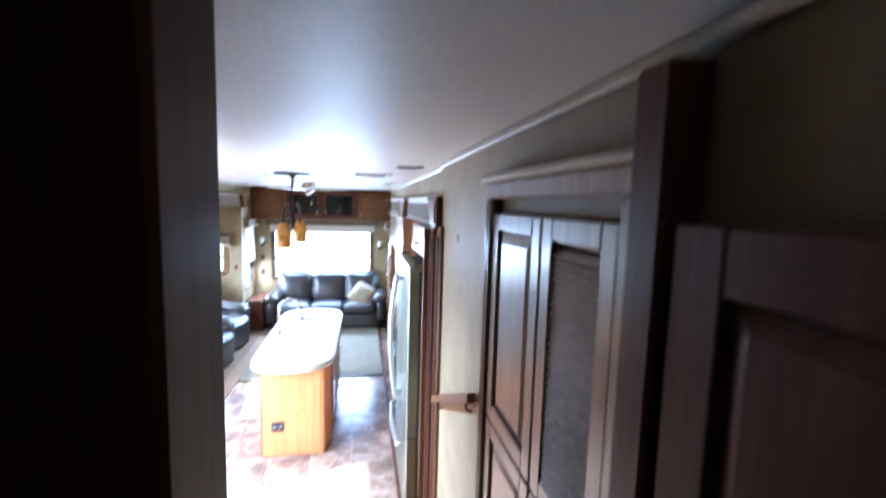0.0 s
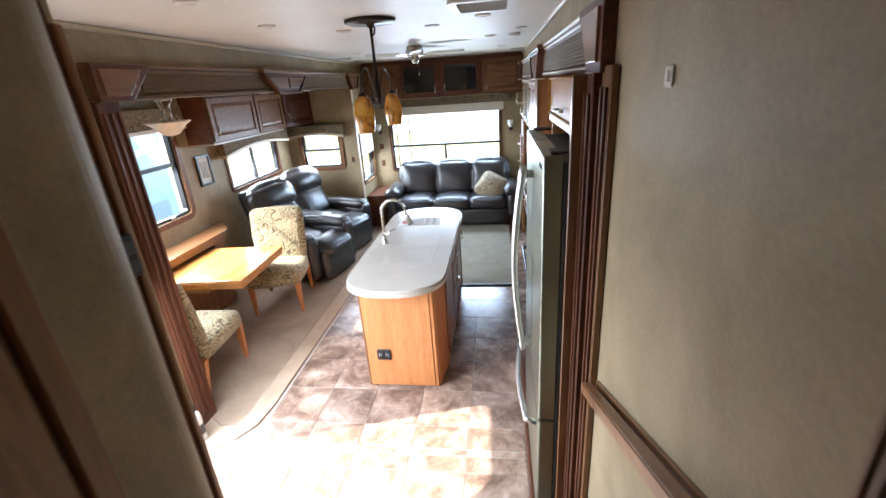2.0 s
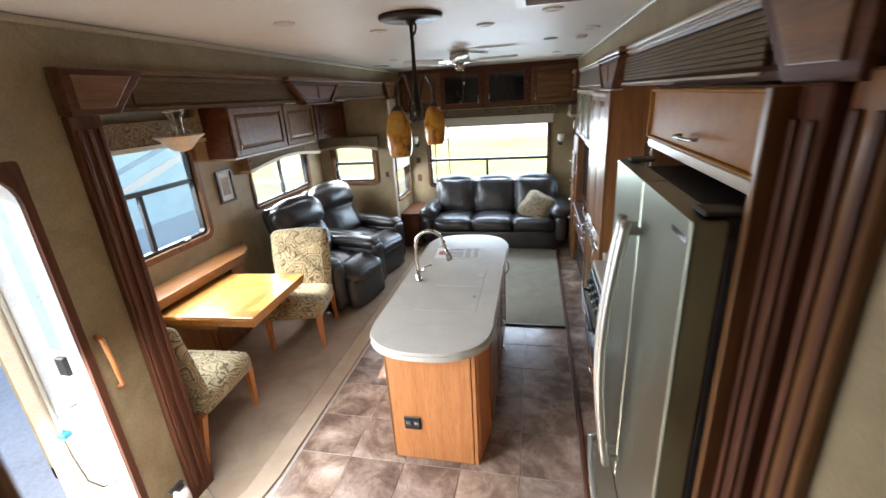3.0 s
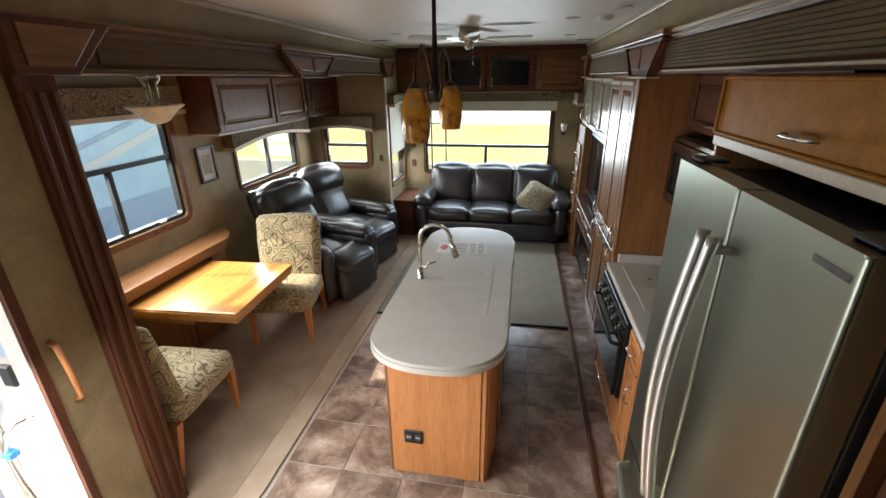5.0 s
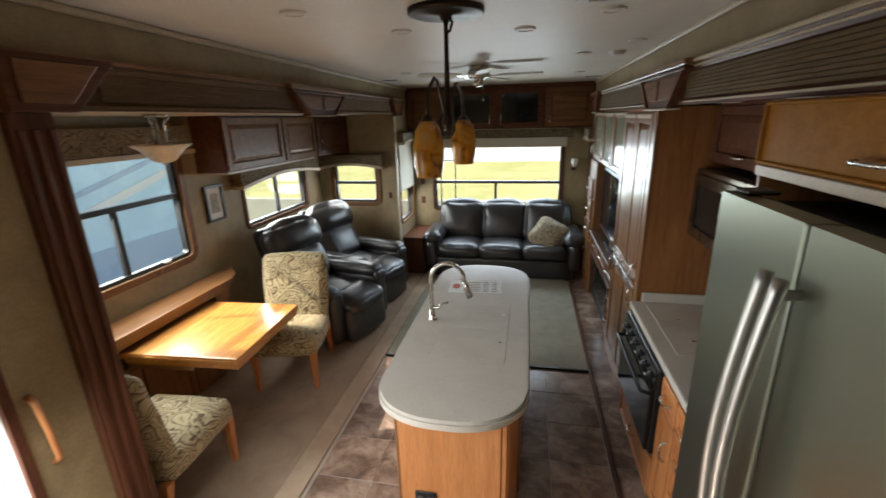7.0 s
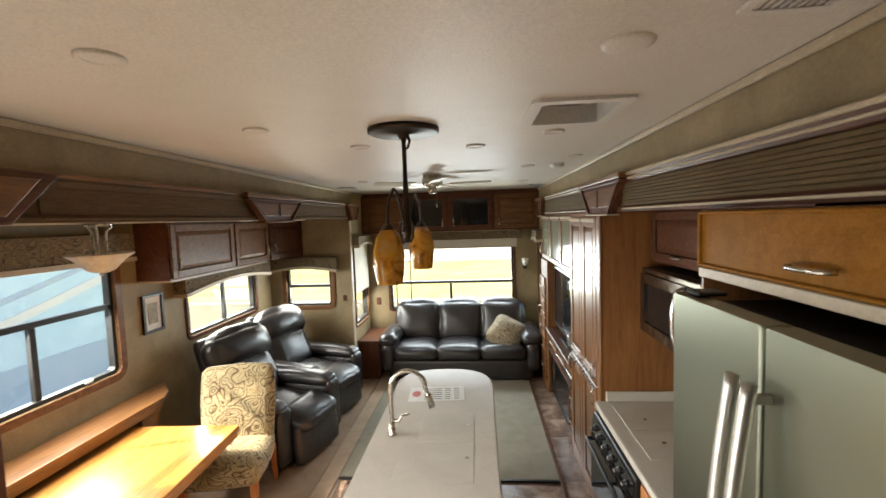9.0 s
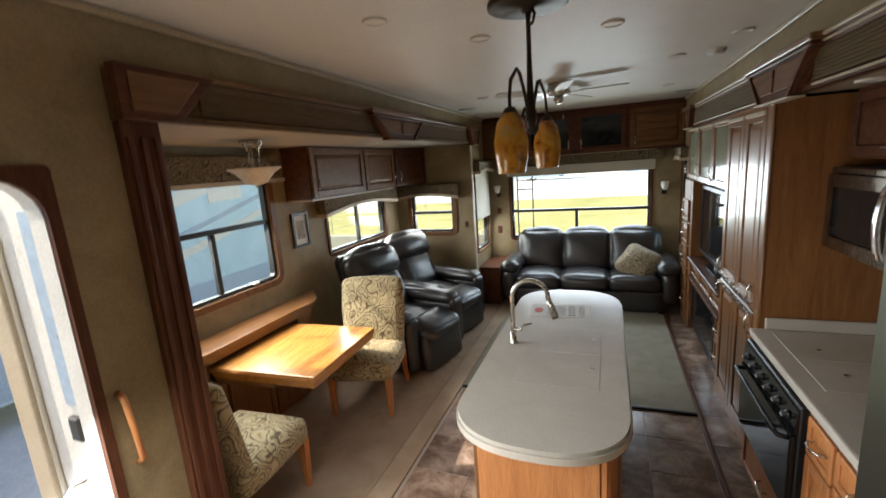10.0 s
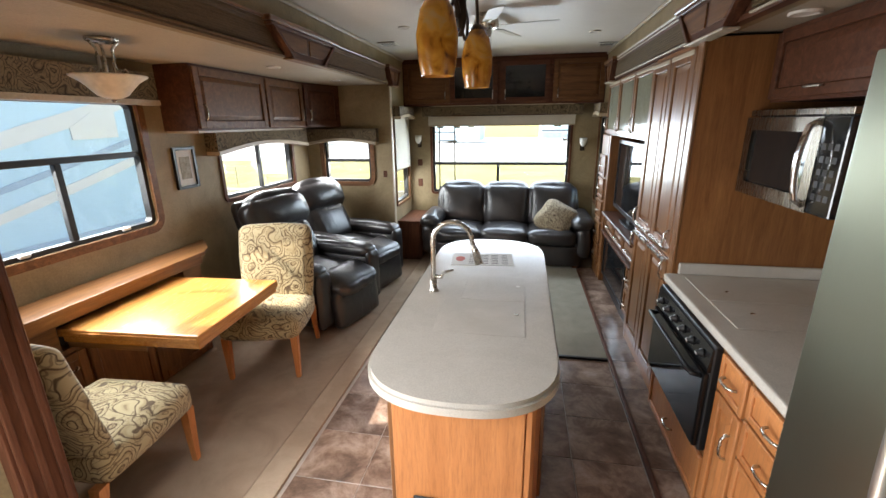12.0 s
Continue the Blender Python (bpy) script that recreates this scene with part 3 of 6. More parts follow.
# stepped wooden skirt against the hall wall
sk = [(1.815, 0.10), (1.815, 0.62), (1.90, 0.60), (2.04, 0.47), (2.24, 0.43), (2.34, 0.28), (2.46, 0.24), (2.46, 0.0), (1.815, 0.0)]
part("skirt", prism(sk, "x", XH - 0.030, XH - 0.001), CHERRY_Y, st, "stepped cherry skirt board")


# ---- windows ----
def bars(parent, rects, axis, a, b, material=None, name="sash_bar"):
    for u0, v0, u1, v1 in rects:
        q = (a, u0, v0, b, u1, v1) if axis == "x" else (u0, a, v0, u1, b, v1)
        part(name, B(*q, 0.004), material or SASH, parent)


def pane(parent, u0, v0, u1, v1, axis, at):
    q = (at - 0.002, u0, v0, at + 0.002, u1, v1) if axis == "x" else (u0, at - 0.002, v0, u1, at + 0.002, v1)
    ob = part("pane", B(*q), GLASS, parent, "clear window glass")
    ob.visible_shadow = False
    return ob


def window(name, axis, inner, outer, u0, v0, u1, v1, mid=None, mullions=(), trim=0.055, rad=0.06, label="", trim_mat=None, inward=1):
    """A coach window: wooden trim with round corners inside, a black sash and its panes. mullions: u, from v, to v."""
    w = thing(name, pose(0, 0, 0), label, "window", "", "structure")
    if trim:
        part("window_frame", ring(u0, v0, u1, v1, rad, trim, axis, inner - inward * 0.004, inner + inward * 0.018), trim_mat or UMBER_X, w, "cherry wood window surround with rounded corners")
    at = (inner + outer) / 2
    part("sash", ring(u0 + 0.030, v0 + 0.030, u1 - 0.030, v1 - 0.030, rad * 0.6, 0.034, axis, at - 0.026, at + 0.026), SASH, w)
    cuts = sorted({v0 + 0.03, v1 - 0.03, *((mid,) if mid else ())})
    if mid:
        bars(w, [(u0 + 0.02, mid - 0.020, u1 - 0.02, mid + 0.020)], axis, at - 0.022, at + 0.022)
    for u, va, vb in mullions:
        bars(w, [(u - 0.020, va, u + 0.020, vb)], axis, at - 0.020, at + 0.020)
    for va, vb in zip(cuts, cuts[1:]):
        cols = sorted({u0 + 0.03, u1 - 0.03, *[u for u, a, b in mullions if a < (va + vb) / 2 < b]})
        for ua, ub in zip(cols, cols[1:]):
            pane(w, ua, va, ub, vb, axis, at)
    return w


win = window("window_1", "x", -3.08, -3.16, 3.92, 1.10, 5.13, 2.00, 1.63, [(4.52, 1.13, 1.61)], label="dinette window with one upper and two lower panes")
for y in (4.86, 4.20):
    part("latch", B(-3.115, y - 0.03, 1.115, -3.075, y + 0.03, 1.135, 0.004), WHITE, win, "small white sash latch")
window("window_2", "x", -3.08, -3.16, 5.95, 1.15, 7.22, 1.68, None, [(6.60, 1.18, 1.65)], 0.035, 0.03, "two-pane window behind the recliners", DARKWOOD)
window("window_3", "y", 7.64, 7.72, -2.85, 1.10, -2.23, 1.66, 1.37, (), 0.055, 0.06, "small rear-facing slide window with a middle bar", None, -1)
window("window_4", "x", XL, -2.03, 7.78, 0.78, 8.42, 1.92, 1.22, (), 0.03, 0.03, "narrow side window beside the sofa")
window("window_6", "x", XR, 0.73, 7.97, 0.78, 8.42, 1.88, 1.22, (), 0.03, 0.03, "narrow side window between sofa and media unit", None, -1)
window("window_5", "y", YR, 8.62, -1.61, 0.84, 0.29, 1.88, 1.25, [(-0.67, 0.87, 1.24)], 0.03, 0.03, "wide rear window above the sofa", DARKWOOD_X, -1)


def valance(name, axis, face, u0, u1, z0, z1, depth, arch, inward, board=True, label="paisley valance with a wooden board below"):
    """A cloth-covered box over a window, its lower edge arched, with a pale board along it."""
    v = thing(name, pose(0, 0, 0), label, "valance", "window valances")
    n = 12
    low = [(u0 + (u1 - u0) * k / n, z0 + arch * math.sin(math.pi * k / n)) for k in range(n + 1)]
    part("cloth", prism(low + [(u1, z1), (u0, z1)], axis, *sorted((face, face + inward * depth))), VALANCE, v)
    if board:
        rim = low + [(u, z - 0.034) for u, z in low[::-1]]
        part("board", prism(rim, axis, *sorted((face, face + inward * (depth + 0.012)))), CREAMTRIM if board == 2 else CHERRY_Y, v, "pale wood board")
    return v


valance("window_valance", "x", -3.078, 3.80, 5.24, 2.005, 2.19, 0.11, 0.0, 1, 2)
valance("window_valance", "x", -3.078, 5.78, 7.42, 1.60, 1.765, 0.12, 0.07, 1, 2)
valance("window_valance", "y", 7.638, -3.03, -2.11, 1.60, 1.76, 0.11, 0.05, -1, 2)
valance("window_valance", "x", XL + 0.002, 7.72, 8.44, 1.90, 2.02, 0.10, 0.03, 1, 2)
valance("window_valance", "x", XR - 0.002, 7.91, 8.40, 1.90, 2.02, 0.10, 0.03, -1, 2)
valance("window_valance", "y", YR - 0.002, -1.72, 0.42, 1.90, 2.03, 0.13, 0.02, -1, 0, "dark paisley valance over the rear window")


def shade(name, axis, face, u0, u1, z0, z1, inward, label):
    s = thing(name, pose(0, 0, 0), label, "window shade")
    q = sorted((face + inward * 0.022, face + inward * 0.026))
    part("cloth", B(*((q[0], u0, z0, q[1], u1, z1) if axis == "x" else (u0, q[0], z0, u1, q[1], z1))), SHADECLOTH, s)
    c = face + inward * 0.024
    part("hem_bar", tube([(c, u0, z0), (c, u1, z0)] if axis == "x" else [(u0, c, z0), (u1, c, z0)], 0.009, 8), CREAMTRIM, s)
    return s


shade("roller_shade", "y", YR, -1.66, 0.34, 1.775, 1.90, -1, "cream roller shade drawn a little over the rear window")
shade("roller_shade", "x", XL, 7.75, 8.45, 1.23, 1.90, 1, "cream roller shade half drawn over the side window")


# ---- fascia of the two room openings ----
def fascia(name, x, inward, y0, y1, z0, z1, keys, label, ribs=(), rib_mat=None):
    f = thing(name, pose(0, 0, 0), label, "fascia", "", "structure")
    prof = [(0, z0), (0.050, z0), (0.050, z0 + 0.02), (0.038, z0 + 0.035), (0.030, z1 - 0.05), (0.050, z1 - 0.03), (0.060, z1), (0, z1)]
    part("board", prism([(x + inward * u, z) for u, z in prof], "y", y0, y1), rib_mat or DARKWOOD_Y, f)
    part("cornice", B(*sorted_box(x, x + inward * 0.072, y0, y1, z1 + 0.001, z1 + 0.018), 0.005), CREAMTRIM if inward < 0 else CHERRY_Y, f, "thin cornice strip")
    for c, half in keys:
        low = half * 0.52
        a = [(c - half, z1 - 0.012), (c - low, z0 - 0.012), (c + low, z0 - 0.012), (c + half, z1 - 0.012)]
        part("keystone", prism(a[::-1], "x", *sorted((x + inward * 0.04, x + inward * 0.085)), 0.006), DARKWOOD_Y, f, "wedge-shaped keystone block")
        for s in (-1, 1):
            e = [(c + s * 0.022, z0 + 0.030), (c + s * (low - 0.035), z0 + 0.030), (c + s * (half - 0.075), z1 - 0.048), (c + s * 0.022, z1 - 0.048)]
            part("key_panel", prism(e if s > 0 else e[::-1], "x", *sorted((x + inward * 0.083, x + inward * 0.092)), 0.003), UMBER, f, "raised keystone panel")
            p0, p1 = (c + s * low, z0 - 0.008), (c + s * half, z1 - 0.010)
            q = [p0, p1, (p1[0] - s * 0.045, p1[1]), (p0[0] - s * 0.030, p0[1])]
            part("key_edge", prism(q if s > 0 else q[::-1], "x", *sorted((x + inward * 0.084, x + inward * 0.102)), 0.003), DARKWOOD_Y, f, "raised dark slanting edge")
        part("key_cap", B(*sorted_box(x + inward * 0.03, x + inward * 0.112, c - half * 1.05, c + half * 1.05, z1 - 0.010, z1 + 0.022), 0.006), CHERRY_Y, f)
        part("key_cap", B(*sorted_box(x + inward * 0.05, x + inward * 0.104, c - half * 1.01, c + half * 1.01, z1 - 0.030, z1 - 0.0105), 0.005), DARKWOOD_Y, f)
        part("key_foot", B(*sorted_box(x + inward * 0.03, x + inward * 0.108, c - low * 1.06, c + low * 1.06, z0 - 0.024, z0 - 0.0125), 0.004), CREAMTRIM if inward < 0 else UMBER, f, "thin strip under the keystone")
    for r0, r1 in ribs:
        n = 8
        for k in range(n):
            z = z0 + 0.040 + k * (z1 - z0 - 0.085) / (n - 1)
            part("rib", B(*sorted_box(x + inward * 0.028, x + inward * (0.056 if rib_mat is None else 0.046), r0, r1, z - 0.0075, z + 0.0075), 0.003), rib_mat or RIB, f, "reeded strip" if rib_mat else "tan grille rib")
        for z in (z0 + 0.016, z1 - 0.014):
            part("bead", B(*sorted_box(x + inward * 0.03, x + inward * 0.062, r0, r1, z - 0.005, z + 0.005), 0.003), CREAMTRIM if inward < 0 else REED, f, "thin bead")
    return f


def sorted_box(x0, x1, y0, y1, z0, z1):
    return (min(x0, x1), y0, z0, max(x0, x1), y1, z1)


fl = fascia("fascia_dinette", XL + 0.001, 1, 3.20, 7.86, 2.262, 2.440, [(5.46, 0.48), (7.60, 0.24)], "dark wood fascia with keystones over the dinette opening", ((3.56, 5.06), (5.86, 7.42)), REED)
end = [(3.19, 2.255), (3.19, 2.452), (3.62, 2.452), (3.42, 2.255)]
part("end_block", prism(end, "x", XL + 0.04, XL + 0.088, 0.005), DARKWOOD_Y, fl, "wedge-shaped end block")
part("end_panel", prism([(3.23, 2.285), (3.23, 2.425), (3.53, 2.425), (3.40, 2.285)], "x", XL + 0.086, XL + 0.096, 0.003), CHERRY_Y, fl, "raised reddish panel")
fr = fascia("fascia_kitchen", XR - 0.001, -1, 2.50, 7.86, 2.235, 2.430, [(4.94, 0.46), (7.60, 0.24)], "dark wood fascia with ribbed grille over the kitchen", ((2.84, 4.56), (5.32, 7.42)))
part("end_block", prism([(2.44, 2.23), (2.44, 2.445), (2.86, 2.445), (2.66, 2.23)], "x", XR - 0.092, XR - 0.042, 0.005), DARKWOOD_Y, fr, "wedge-shaped end block")
part("end_panel", prism([(2.48, 2.262), (2.48, 2.415), (2.77, 2.415), (2.64, 2.262)], "x", XR - 0.101, XR - 0.090, 0.003), CHERRY_Y, fr, "raised reddish panel")


def pilaster(name, x0, x1, y0, y1, z1, flutes, axis_face, label, post_mat=None):
    p = thing(name, pose(0, 0, 0), label, "pilaster", "", "structure")
    part("post", B(x0, y0, 0.0, x1, y1, z1, 0.005), post_mat or CHERRY, p)
    for k in range(flutes):
        y = y0 + (y1 - y0) * (k + 0.5) / flutes
        xs = (x1 - 0.002, x1 + 0.010) if axis_face > 0 else (x0 - 0.010, x0 + 0.002)
        part("flute", B(xs[0], y - 0.011, 0.10, xs[1], y + 0.011, z1 - 0.06, 0.005, 2), DARKWOOD, p, "rounded fluting strip")
    return p


pilaster("pilaster_dinette", XL - 0.07, XL + 0.035, 3.205, 3.36, 2.258, 3, 1, "fluted dark cherry post at the dinette opening", DARKWOOD)
# cherry like the hall post, with its shaded side painted as dark wood
pilaster("pilaster_kitchen", 0.545, XR, 2.475, 2.58, 2.23, 2, -1, "fluted cherry post at the kitchen opening, its shade put in as dark wood", DARKWOOD)
pilaster("pilaster_hall", 0.572, XH, 2.36, 2.470, 2.25, 2, -1, "fluted cherry post at the end of the hall")
setting("trim_slide_corner", B(XL + 0.001, 7.625, 0.02, XL + 0.016, 7.70, 2.258, 0.004), CREAMTRIM, "pale corner strip beside the side window")

# ---- entry door ----
dz = thing("door_1", pose(0, 0, 0), "entry doorway with arched frame and white door swung open outside", "door", "", "structure")
part("door_frame", ring(DOOR[0] + 0.01, 0.0, DOOR[1] - 0.01, DOOR[3] - 0.01, 0.14, 0.035, "x", XL - 0.012, XL + 0.010, 0.02), DARKWOOD, dz, "dark door frame with rounded upper corners")
part("reveal", ring(DOOR[0] + 0.012, 0.002, DOOR[1] - 0.012, DOOR[3] - 0.012, 0.14, 0.030, "x", -2.05, XL - 0.013, 0.02), WHITE, dz, "white outer frame")
leaf = part("door_leaf", B(-2.47, 2.975, 0.06, -2.06, 3.015, 2.04, 0.006), WHITE, dz, "white door leaf standing open")
part("door_edge", B(-2.49, 2.945, 0.06, -2.355, 3.018, 2.04, 0.012, 2), CREAMTRIM, leaf, "tan door edge")
part("edge_seal", B(-2.354, 2.958, 0.06, -2.335, 2.974, 2.04, 0.004), SHADECLOTH, leaf, "pale rubber seal")
part("grab_handle", tube([(-2.09, 2.974, 0.93), (-2.11, 2.91, 0.94), (-2.17, 2.895, 0.88), (-2.21, 2.89, 0.78), (-2.20, 2.89, 0.62), (-2.17, 2.89, 0.48), (-2.12, 2.91, 0.42), (-2.09, 2.974, 0.41)], 0.013, 10), CHROME, leaf, "chrome grab bar", None, True)
part("tag", B(-2.225, 2.872, 0.755, -2.170, 2.912, 0.785, 0.004), BLUE, leaf, "blue tag on the grab bar")
part("leaf_window", B(-2.185, 2.970, 1.22, -2.075, 2.9745, 1.96, 0.001), COACHGREY, leaf, "grey tinted door window")
part("jamb_strip", B(-2.048, 2.9385, 1.28, XL - 0.02, 2.946, 1.97, 0.002), HONEY, dz, "honey wood jamb strip")
part("lock", B(-2.16, 2.95, 1.08, -2.10, 2.976, 1.18, 0.006), DARKGREY, leaf, "grey door lock")
hb = thing("wall_grab_bar", pose(0, 0, 0), "slim wooden grab bar on the wall by the door", "grab bar")
part("bar", tube([(XL, 3.02, 1.27), (XL + 0.03, 3.02, 1.25), (XL + 0.035, 3.03, 1.12), (XL + 0.03, 3.04, 0.99), (XL, 3.04, 0.97)], 0.012, 10), HONEY, hb, "", None, True)

# ---- controls on the bath wall ----
cp = thing("control_panel", pose(0, 0, 0), "black panel of switches and gauges on dark wood", "control panel")
part("plate", B(-0.770, 1.895, 1.785, -0.752, 1.990, 1.905, 0.004), BLACK, cp)
for z in (1.820, 1.872):
    part("gauge", B(-0.753, 1.905, z - 0.020, -0.744, 1.982, z + 0.020, 0.003), DARKGREY, cp)
part("upper_plate", B(-0.770, 1.890, 1.945, -0.760, 1.925, 2.01, 0.003), BLACK, cp)
for z in (1.725, 1.628):
    sp_ = part("switch_plate", B(-0.770, 1.905, z - 0.030, -0.758, 1.955, z + 0.030, 0.008, 2), BLACK, cp)
    part("rocker", B(-0.759, 1.918, z - 0.017, -0.748, 1.942, z + 0.017, 0.004), DARKGREY, sp_)
part("frame_strip", B(-0.784, 1.982, 0.0, -0.758, 2.006, 2.42, 0.005), CHERRY, cp, "dark wood corner strip")

# ---- bath door and closet in the hall ----
bd = thing("door_2", pose(0, 0, 0), "dark wood bath door along the hall", "door", "", "structure")
for y0, y1 in ((-0.6, 0.28), (0.32, 1.30)):
    panel_door(bd, y1 - y0, 1.86, pose(-0.558, y0, UP + 0.01, 0, 0, 90), DARKWOOD, DARKWOOD, 0.10, 0.022)
part("jamb", B(-0.562, 1.31, UP, -0.532, 1.37, 2.45, 0.010, 2), WALNUT, bd)
part("jamb", B(-0.562, 1.50, UP, -0.536, 1.558, ZC, 0.006), CHERRY, bd, "lighter wood strip")
part("slide_track", B(-0.562, 1.38, UP, -0.545, 1.49, 2.5, 0.004), CHERRY, bd, "reddish flat casing board")

cl = thing("closet", pose(0, 0, 0), "hall closet with one panelled and one louvred dark wood door", "closet")
CY0, CY1 = 0.40, 1.31
part("casing", B(0.560, CY1 - 0.06, UP, XH, CY1, 2.42, 0.006), WALNUT, cl)
for k in range(4):
    y = CY1 - 0.052 + 0.0145 * k
    part("reed", B(0.553, y - 0.0045, UP, 0.562, y + 0.0045, 2.42, 0.003), WALNUT, cl, "thin reed of the casing")
part("casing", B(0.560, CY0, UP, XH, CY0 + 0.06, 2.42, 0.006), WALNUT, cl)
part("head", B(0.560, CY0, 2.421, XH, CY1, 2.48, 0.006), WALNUT, cl)
part("head_cap", B(0.535, CY0 - 0.03, 2.481, XH, CY1 + 0.03, 2.505, 0.008), CREAMTRIM, cl, "pale cap over the closet")
mid = 0.82
d = panel_door(cl, CY1 - 0.065 - mid, 0.77, pose(0.588, CY1 - 0.062, UP + 1.06, 0, 0, -90), WALNUT, WALNUT, 0.06, 0.022)
panel_door(cl, CY1 - 0.065 - mid, 1.04, pose(0.588, CY1 - 0.062, UP + 0.01, 0, 0, -90), WALNUT, WALNUT, 0.06, 0.022)
lw = mid - 0.01 - CY0 - 0.062
for z0, h in ((UP + 1.06, 0.77), (UP + 0.01, 1.04)):
    bm = bmesh.new()
    for q in ((0, 0, 0.06, h), (lw - 0.06, 0, lw, h), (0.06, 0, lw - 0.06, 0.06), (0.06, h - 0.06, lw - 0.06, h)):
        box(bm, q[0], -0.022, q[1], q[2], 0, q[3], 0.004)
    lv = part("louvre_door", bm, WALNUT, cl, "", pose(0.588, mid - 0.008, z0, 0, 0, -90))
    n = int((h - 0.13) / 0.021)
    slat = None
    for k in range(n):
        mm = pose(0, -0.010, 0.072 + k * 0.021, 58, 0, 0)
        if slat is None:
            slat = part("slat", B(0.058, -0.013, -0.002, lw - 0.058, 0.013, 0.002), WALNUT, lv, "", mm)
        else:
            s2 = new("slat", slat.data)
            s2.parent, s2.matrix_basis = lv, mm
part("knob", lathe([(0.0, 0.0), (0.010, 0.0), (0.008, 0.012), (0.016, 0.020), (0.014, 0.030), (0.0, 0.033)], 12), NICKEL, cl, "small round knob", pose(0.566, mid + 0.03, 1.48, 0, -90, 0), True)
bedr = thing("door_3", pose(0, 0, 0), "dark bedroom door standing against the hall wall", "door", "", "structure")
panel_door(bedr, 0.80, 0.86, pose(0.56, 0.28, UP + 0.98, 0, 0, -90), DARKWOOD, DARKWOOD, 0.09, 0.026)
panel_door(bedr, 0.80, 0.96, pose(0.56, 0.28, UP + 0.01, 0, 0, -90), DARKWOOD, DARKWOOD, 0.09, 0.026)
part("jamb", B(0.525, 0.30, UP, XH, 0.385, ZC, 0.008), DARKWOOD, bedr)

hr = thing("handrail", pose(0, 0, 0), "square cherry handrail sloping down along the steps", "handrail")
bm = bmesh.new()
a, b = Vector((0.555, 1.42, 1.58)), Vector((0.555, 2.33, 1.15))
prof = [(-0.019, -0.024), (0.019, -0.024), (0.019, 0.024), (-0.019, 0.024)]
rows = [[bm.verts.new((c.x + u, c.y, c.z + v)) for u, v in prof] for c in (a, b)]
bm.faces.new(rows[0]), bm.faces.new(rows[1][::-1])
for k in range(4):
    bm.faces.new((rows[0][k], rows[0][(k + 1) % 4], rows[1][(k + 1) % 4], rows[1][k]))
bmesh.ops.bevel(bm, geom=bm.edges[:], offset=0.005, segments=2, affect="EDGES")
part("rail", bm, CHERRY_Y, hr)
for u in (0.12, 0.86):
    c = a.lerp(b, u)
    part("bracket", tube([(c.x, c.y, c.z - 0.02), (c.x + 0.01, c.y, c.z - 0.055), (XH - 0.002, c.y, c.z - 0.07)], 0.007, 8), BRONZE, hr, "dark metal bracket", None, True)
bm = bmesh.new()
rows = [[bm.verts.new((x, c.y, c.z - 0.02 + v)) for x, v in ((XH - 0.012, -0.05), (XH - 0.001, -0.05), (XH - 0.001, 0.05), (XH - 0.012, 0.05))] for c in (a - Vector((0, 0.06, -0.02)), b)]
bm.faces.new(rows[0]), bm.faces.new(rows[1][::-1])
for k in range(4):
    bm.faces.new((rows[0][k], rows[0][(k + 1) % 4], rows[1][(k + 1) % 4], rows[1][k]))
part("backer", bm, CHERRY_Y, hr, "flat backing board")
sw = thing("wall_switch", pose(0, 0, 0), "small cream wall plate high on the hall wall", "switch")
part("plate", B(XH - 0.006, 1.957, 2.193, XH - 0.001, 1.997, 2.236, 0.003), SHADECLOTH, sw)
part("button", B(XH - 0.009, 1.968, 2.203, XH - 0.0055, 1.987, 2.226, 0.002), SHADECLOTH, sw)


# ---- kitchen side ----
# refrigerator: rounded doors over a freezer drawer
FX, FY0, FY1 = 0.41, 2.60, 3.50
fg = thing("refrigerator", pose(0, 0, 0), "stainless steel french-door refrigerator with bowed handles", "refrigerator")
part("cabinet", B(FX + 0.075, FY0, 0.06, 1.15, FY1, 1.93, 0.006), DARKGREY, fg, "dark grey cabinet")
fm = (FY0 + FY1) / 2
for y0, y1, s in ((FY0, fm - 0.004, 1), (fm + 0.004, FY1, -1)):
    dr = part("fridge_door", prism(rounded(FX, y0, FX + 0.072, y1, 0.012, 5, (1, 0, 0, 1)), "z", 0.74, 1.96, 0.006), STEEL, fg, "stainless door")
    yh = fm - s * 0.032
    pts = [(FX - 0.045 - 0.045 * math.sin(math.pi * k / 32), yh, 0.84 + 1.0 * k / 32) for k in range(33)]
    part("handle", tube(pts, 0.016, 20), SATIN, dr, "bowed tubular handle", None, True)
    for z in (0.875, 1.805):
        part("bracket", B(FX - 0.044, yh - 0.007, z - 0.012, FX + 0.004, yh + 0.007, z + 0.012, 0.003), SATIN, dr, "handle bracket")
fz = part("freezer_drawer", prism(rounded(FX, FY0, FX + 0.072, FY1, 0.012, 5, (1, 0, 0, 1)), "z", 0.12, 0.725, 0.006), STEEL, fg, "stainless freezer drawer")
pts = [(FX, FY0 + 0.10, 0.63), (FX - 0.05, FY0 + 0.12, 0.63)] + [(FX - 0.05 - 0.02 * math.sin(math.pi * k / 8), FY0 + 0.15 + (FY1 - FY0 - 0.3) * k / 8, 0.63) for k in range(9)] + [(FX - 0.05, FY1 - 0.12, 0.63), (FX, FY1 - 0.10, 0.63)]
part("handle", tube(pts, 0.015, 20), SATIN, fz, "bowed tubular handle", None, True)
for y in (FY0 + 0.06, FY1 - 0.06):
    part("hinge_cover", B(FX + 0.03, y - 0.04, 1.961, FX + 0.12, y + 0.04, 1.974, 0.005), DARKGREY, fg)
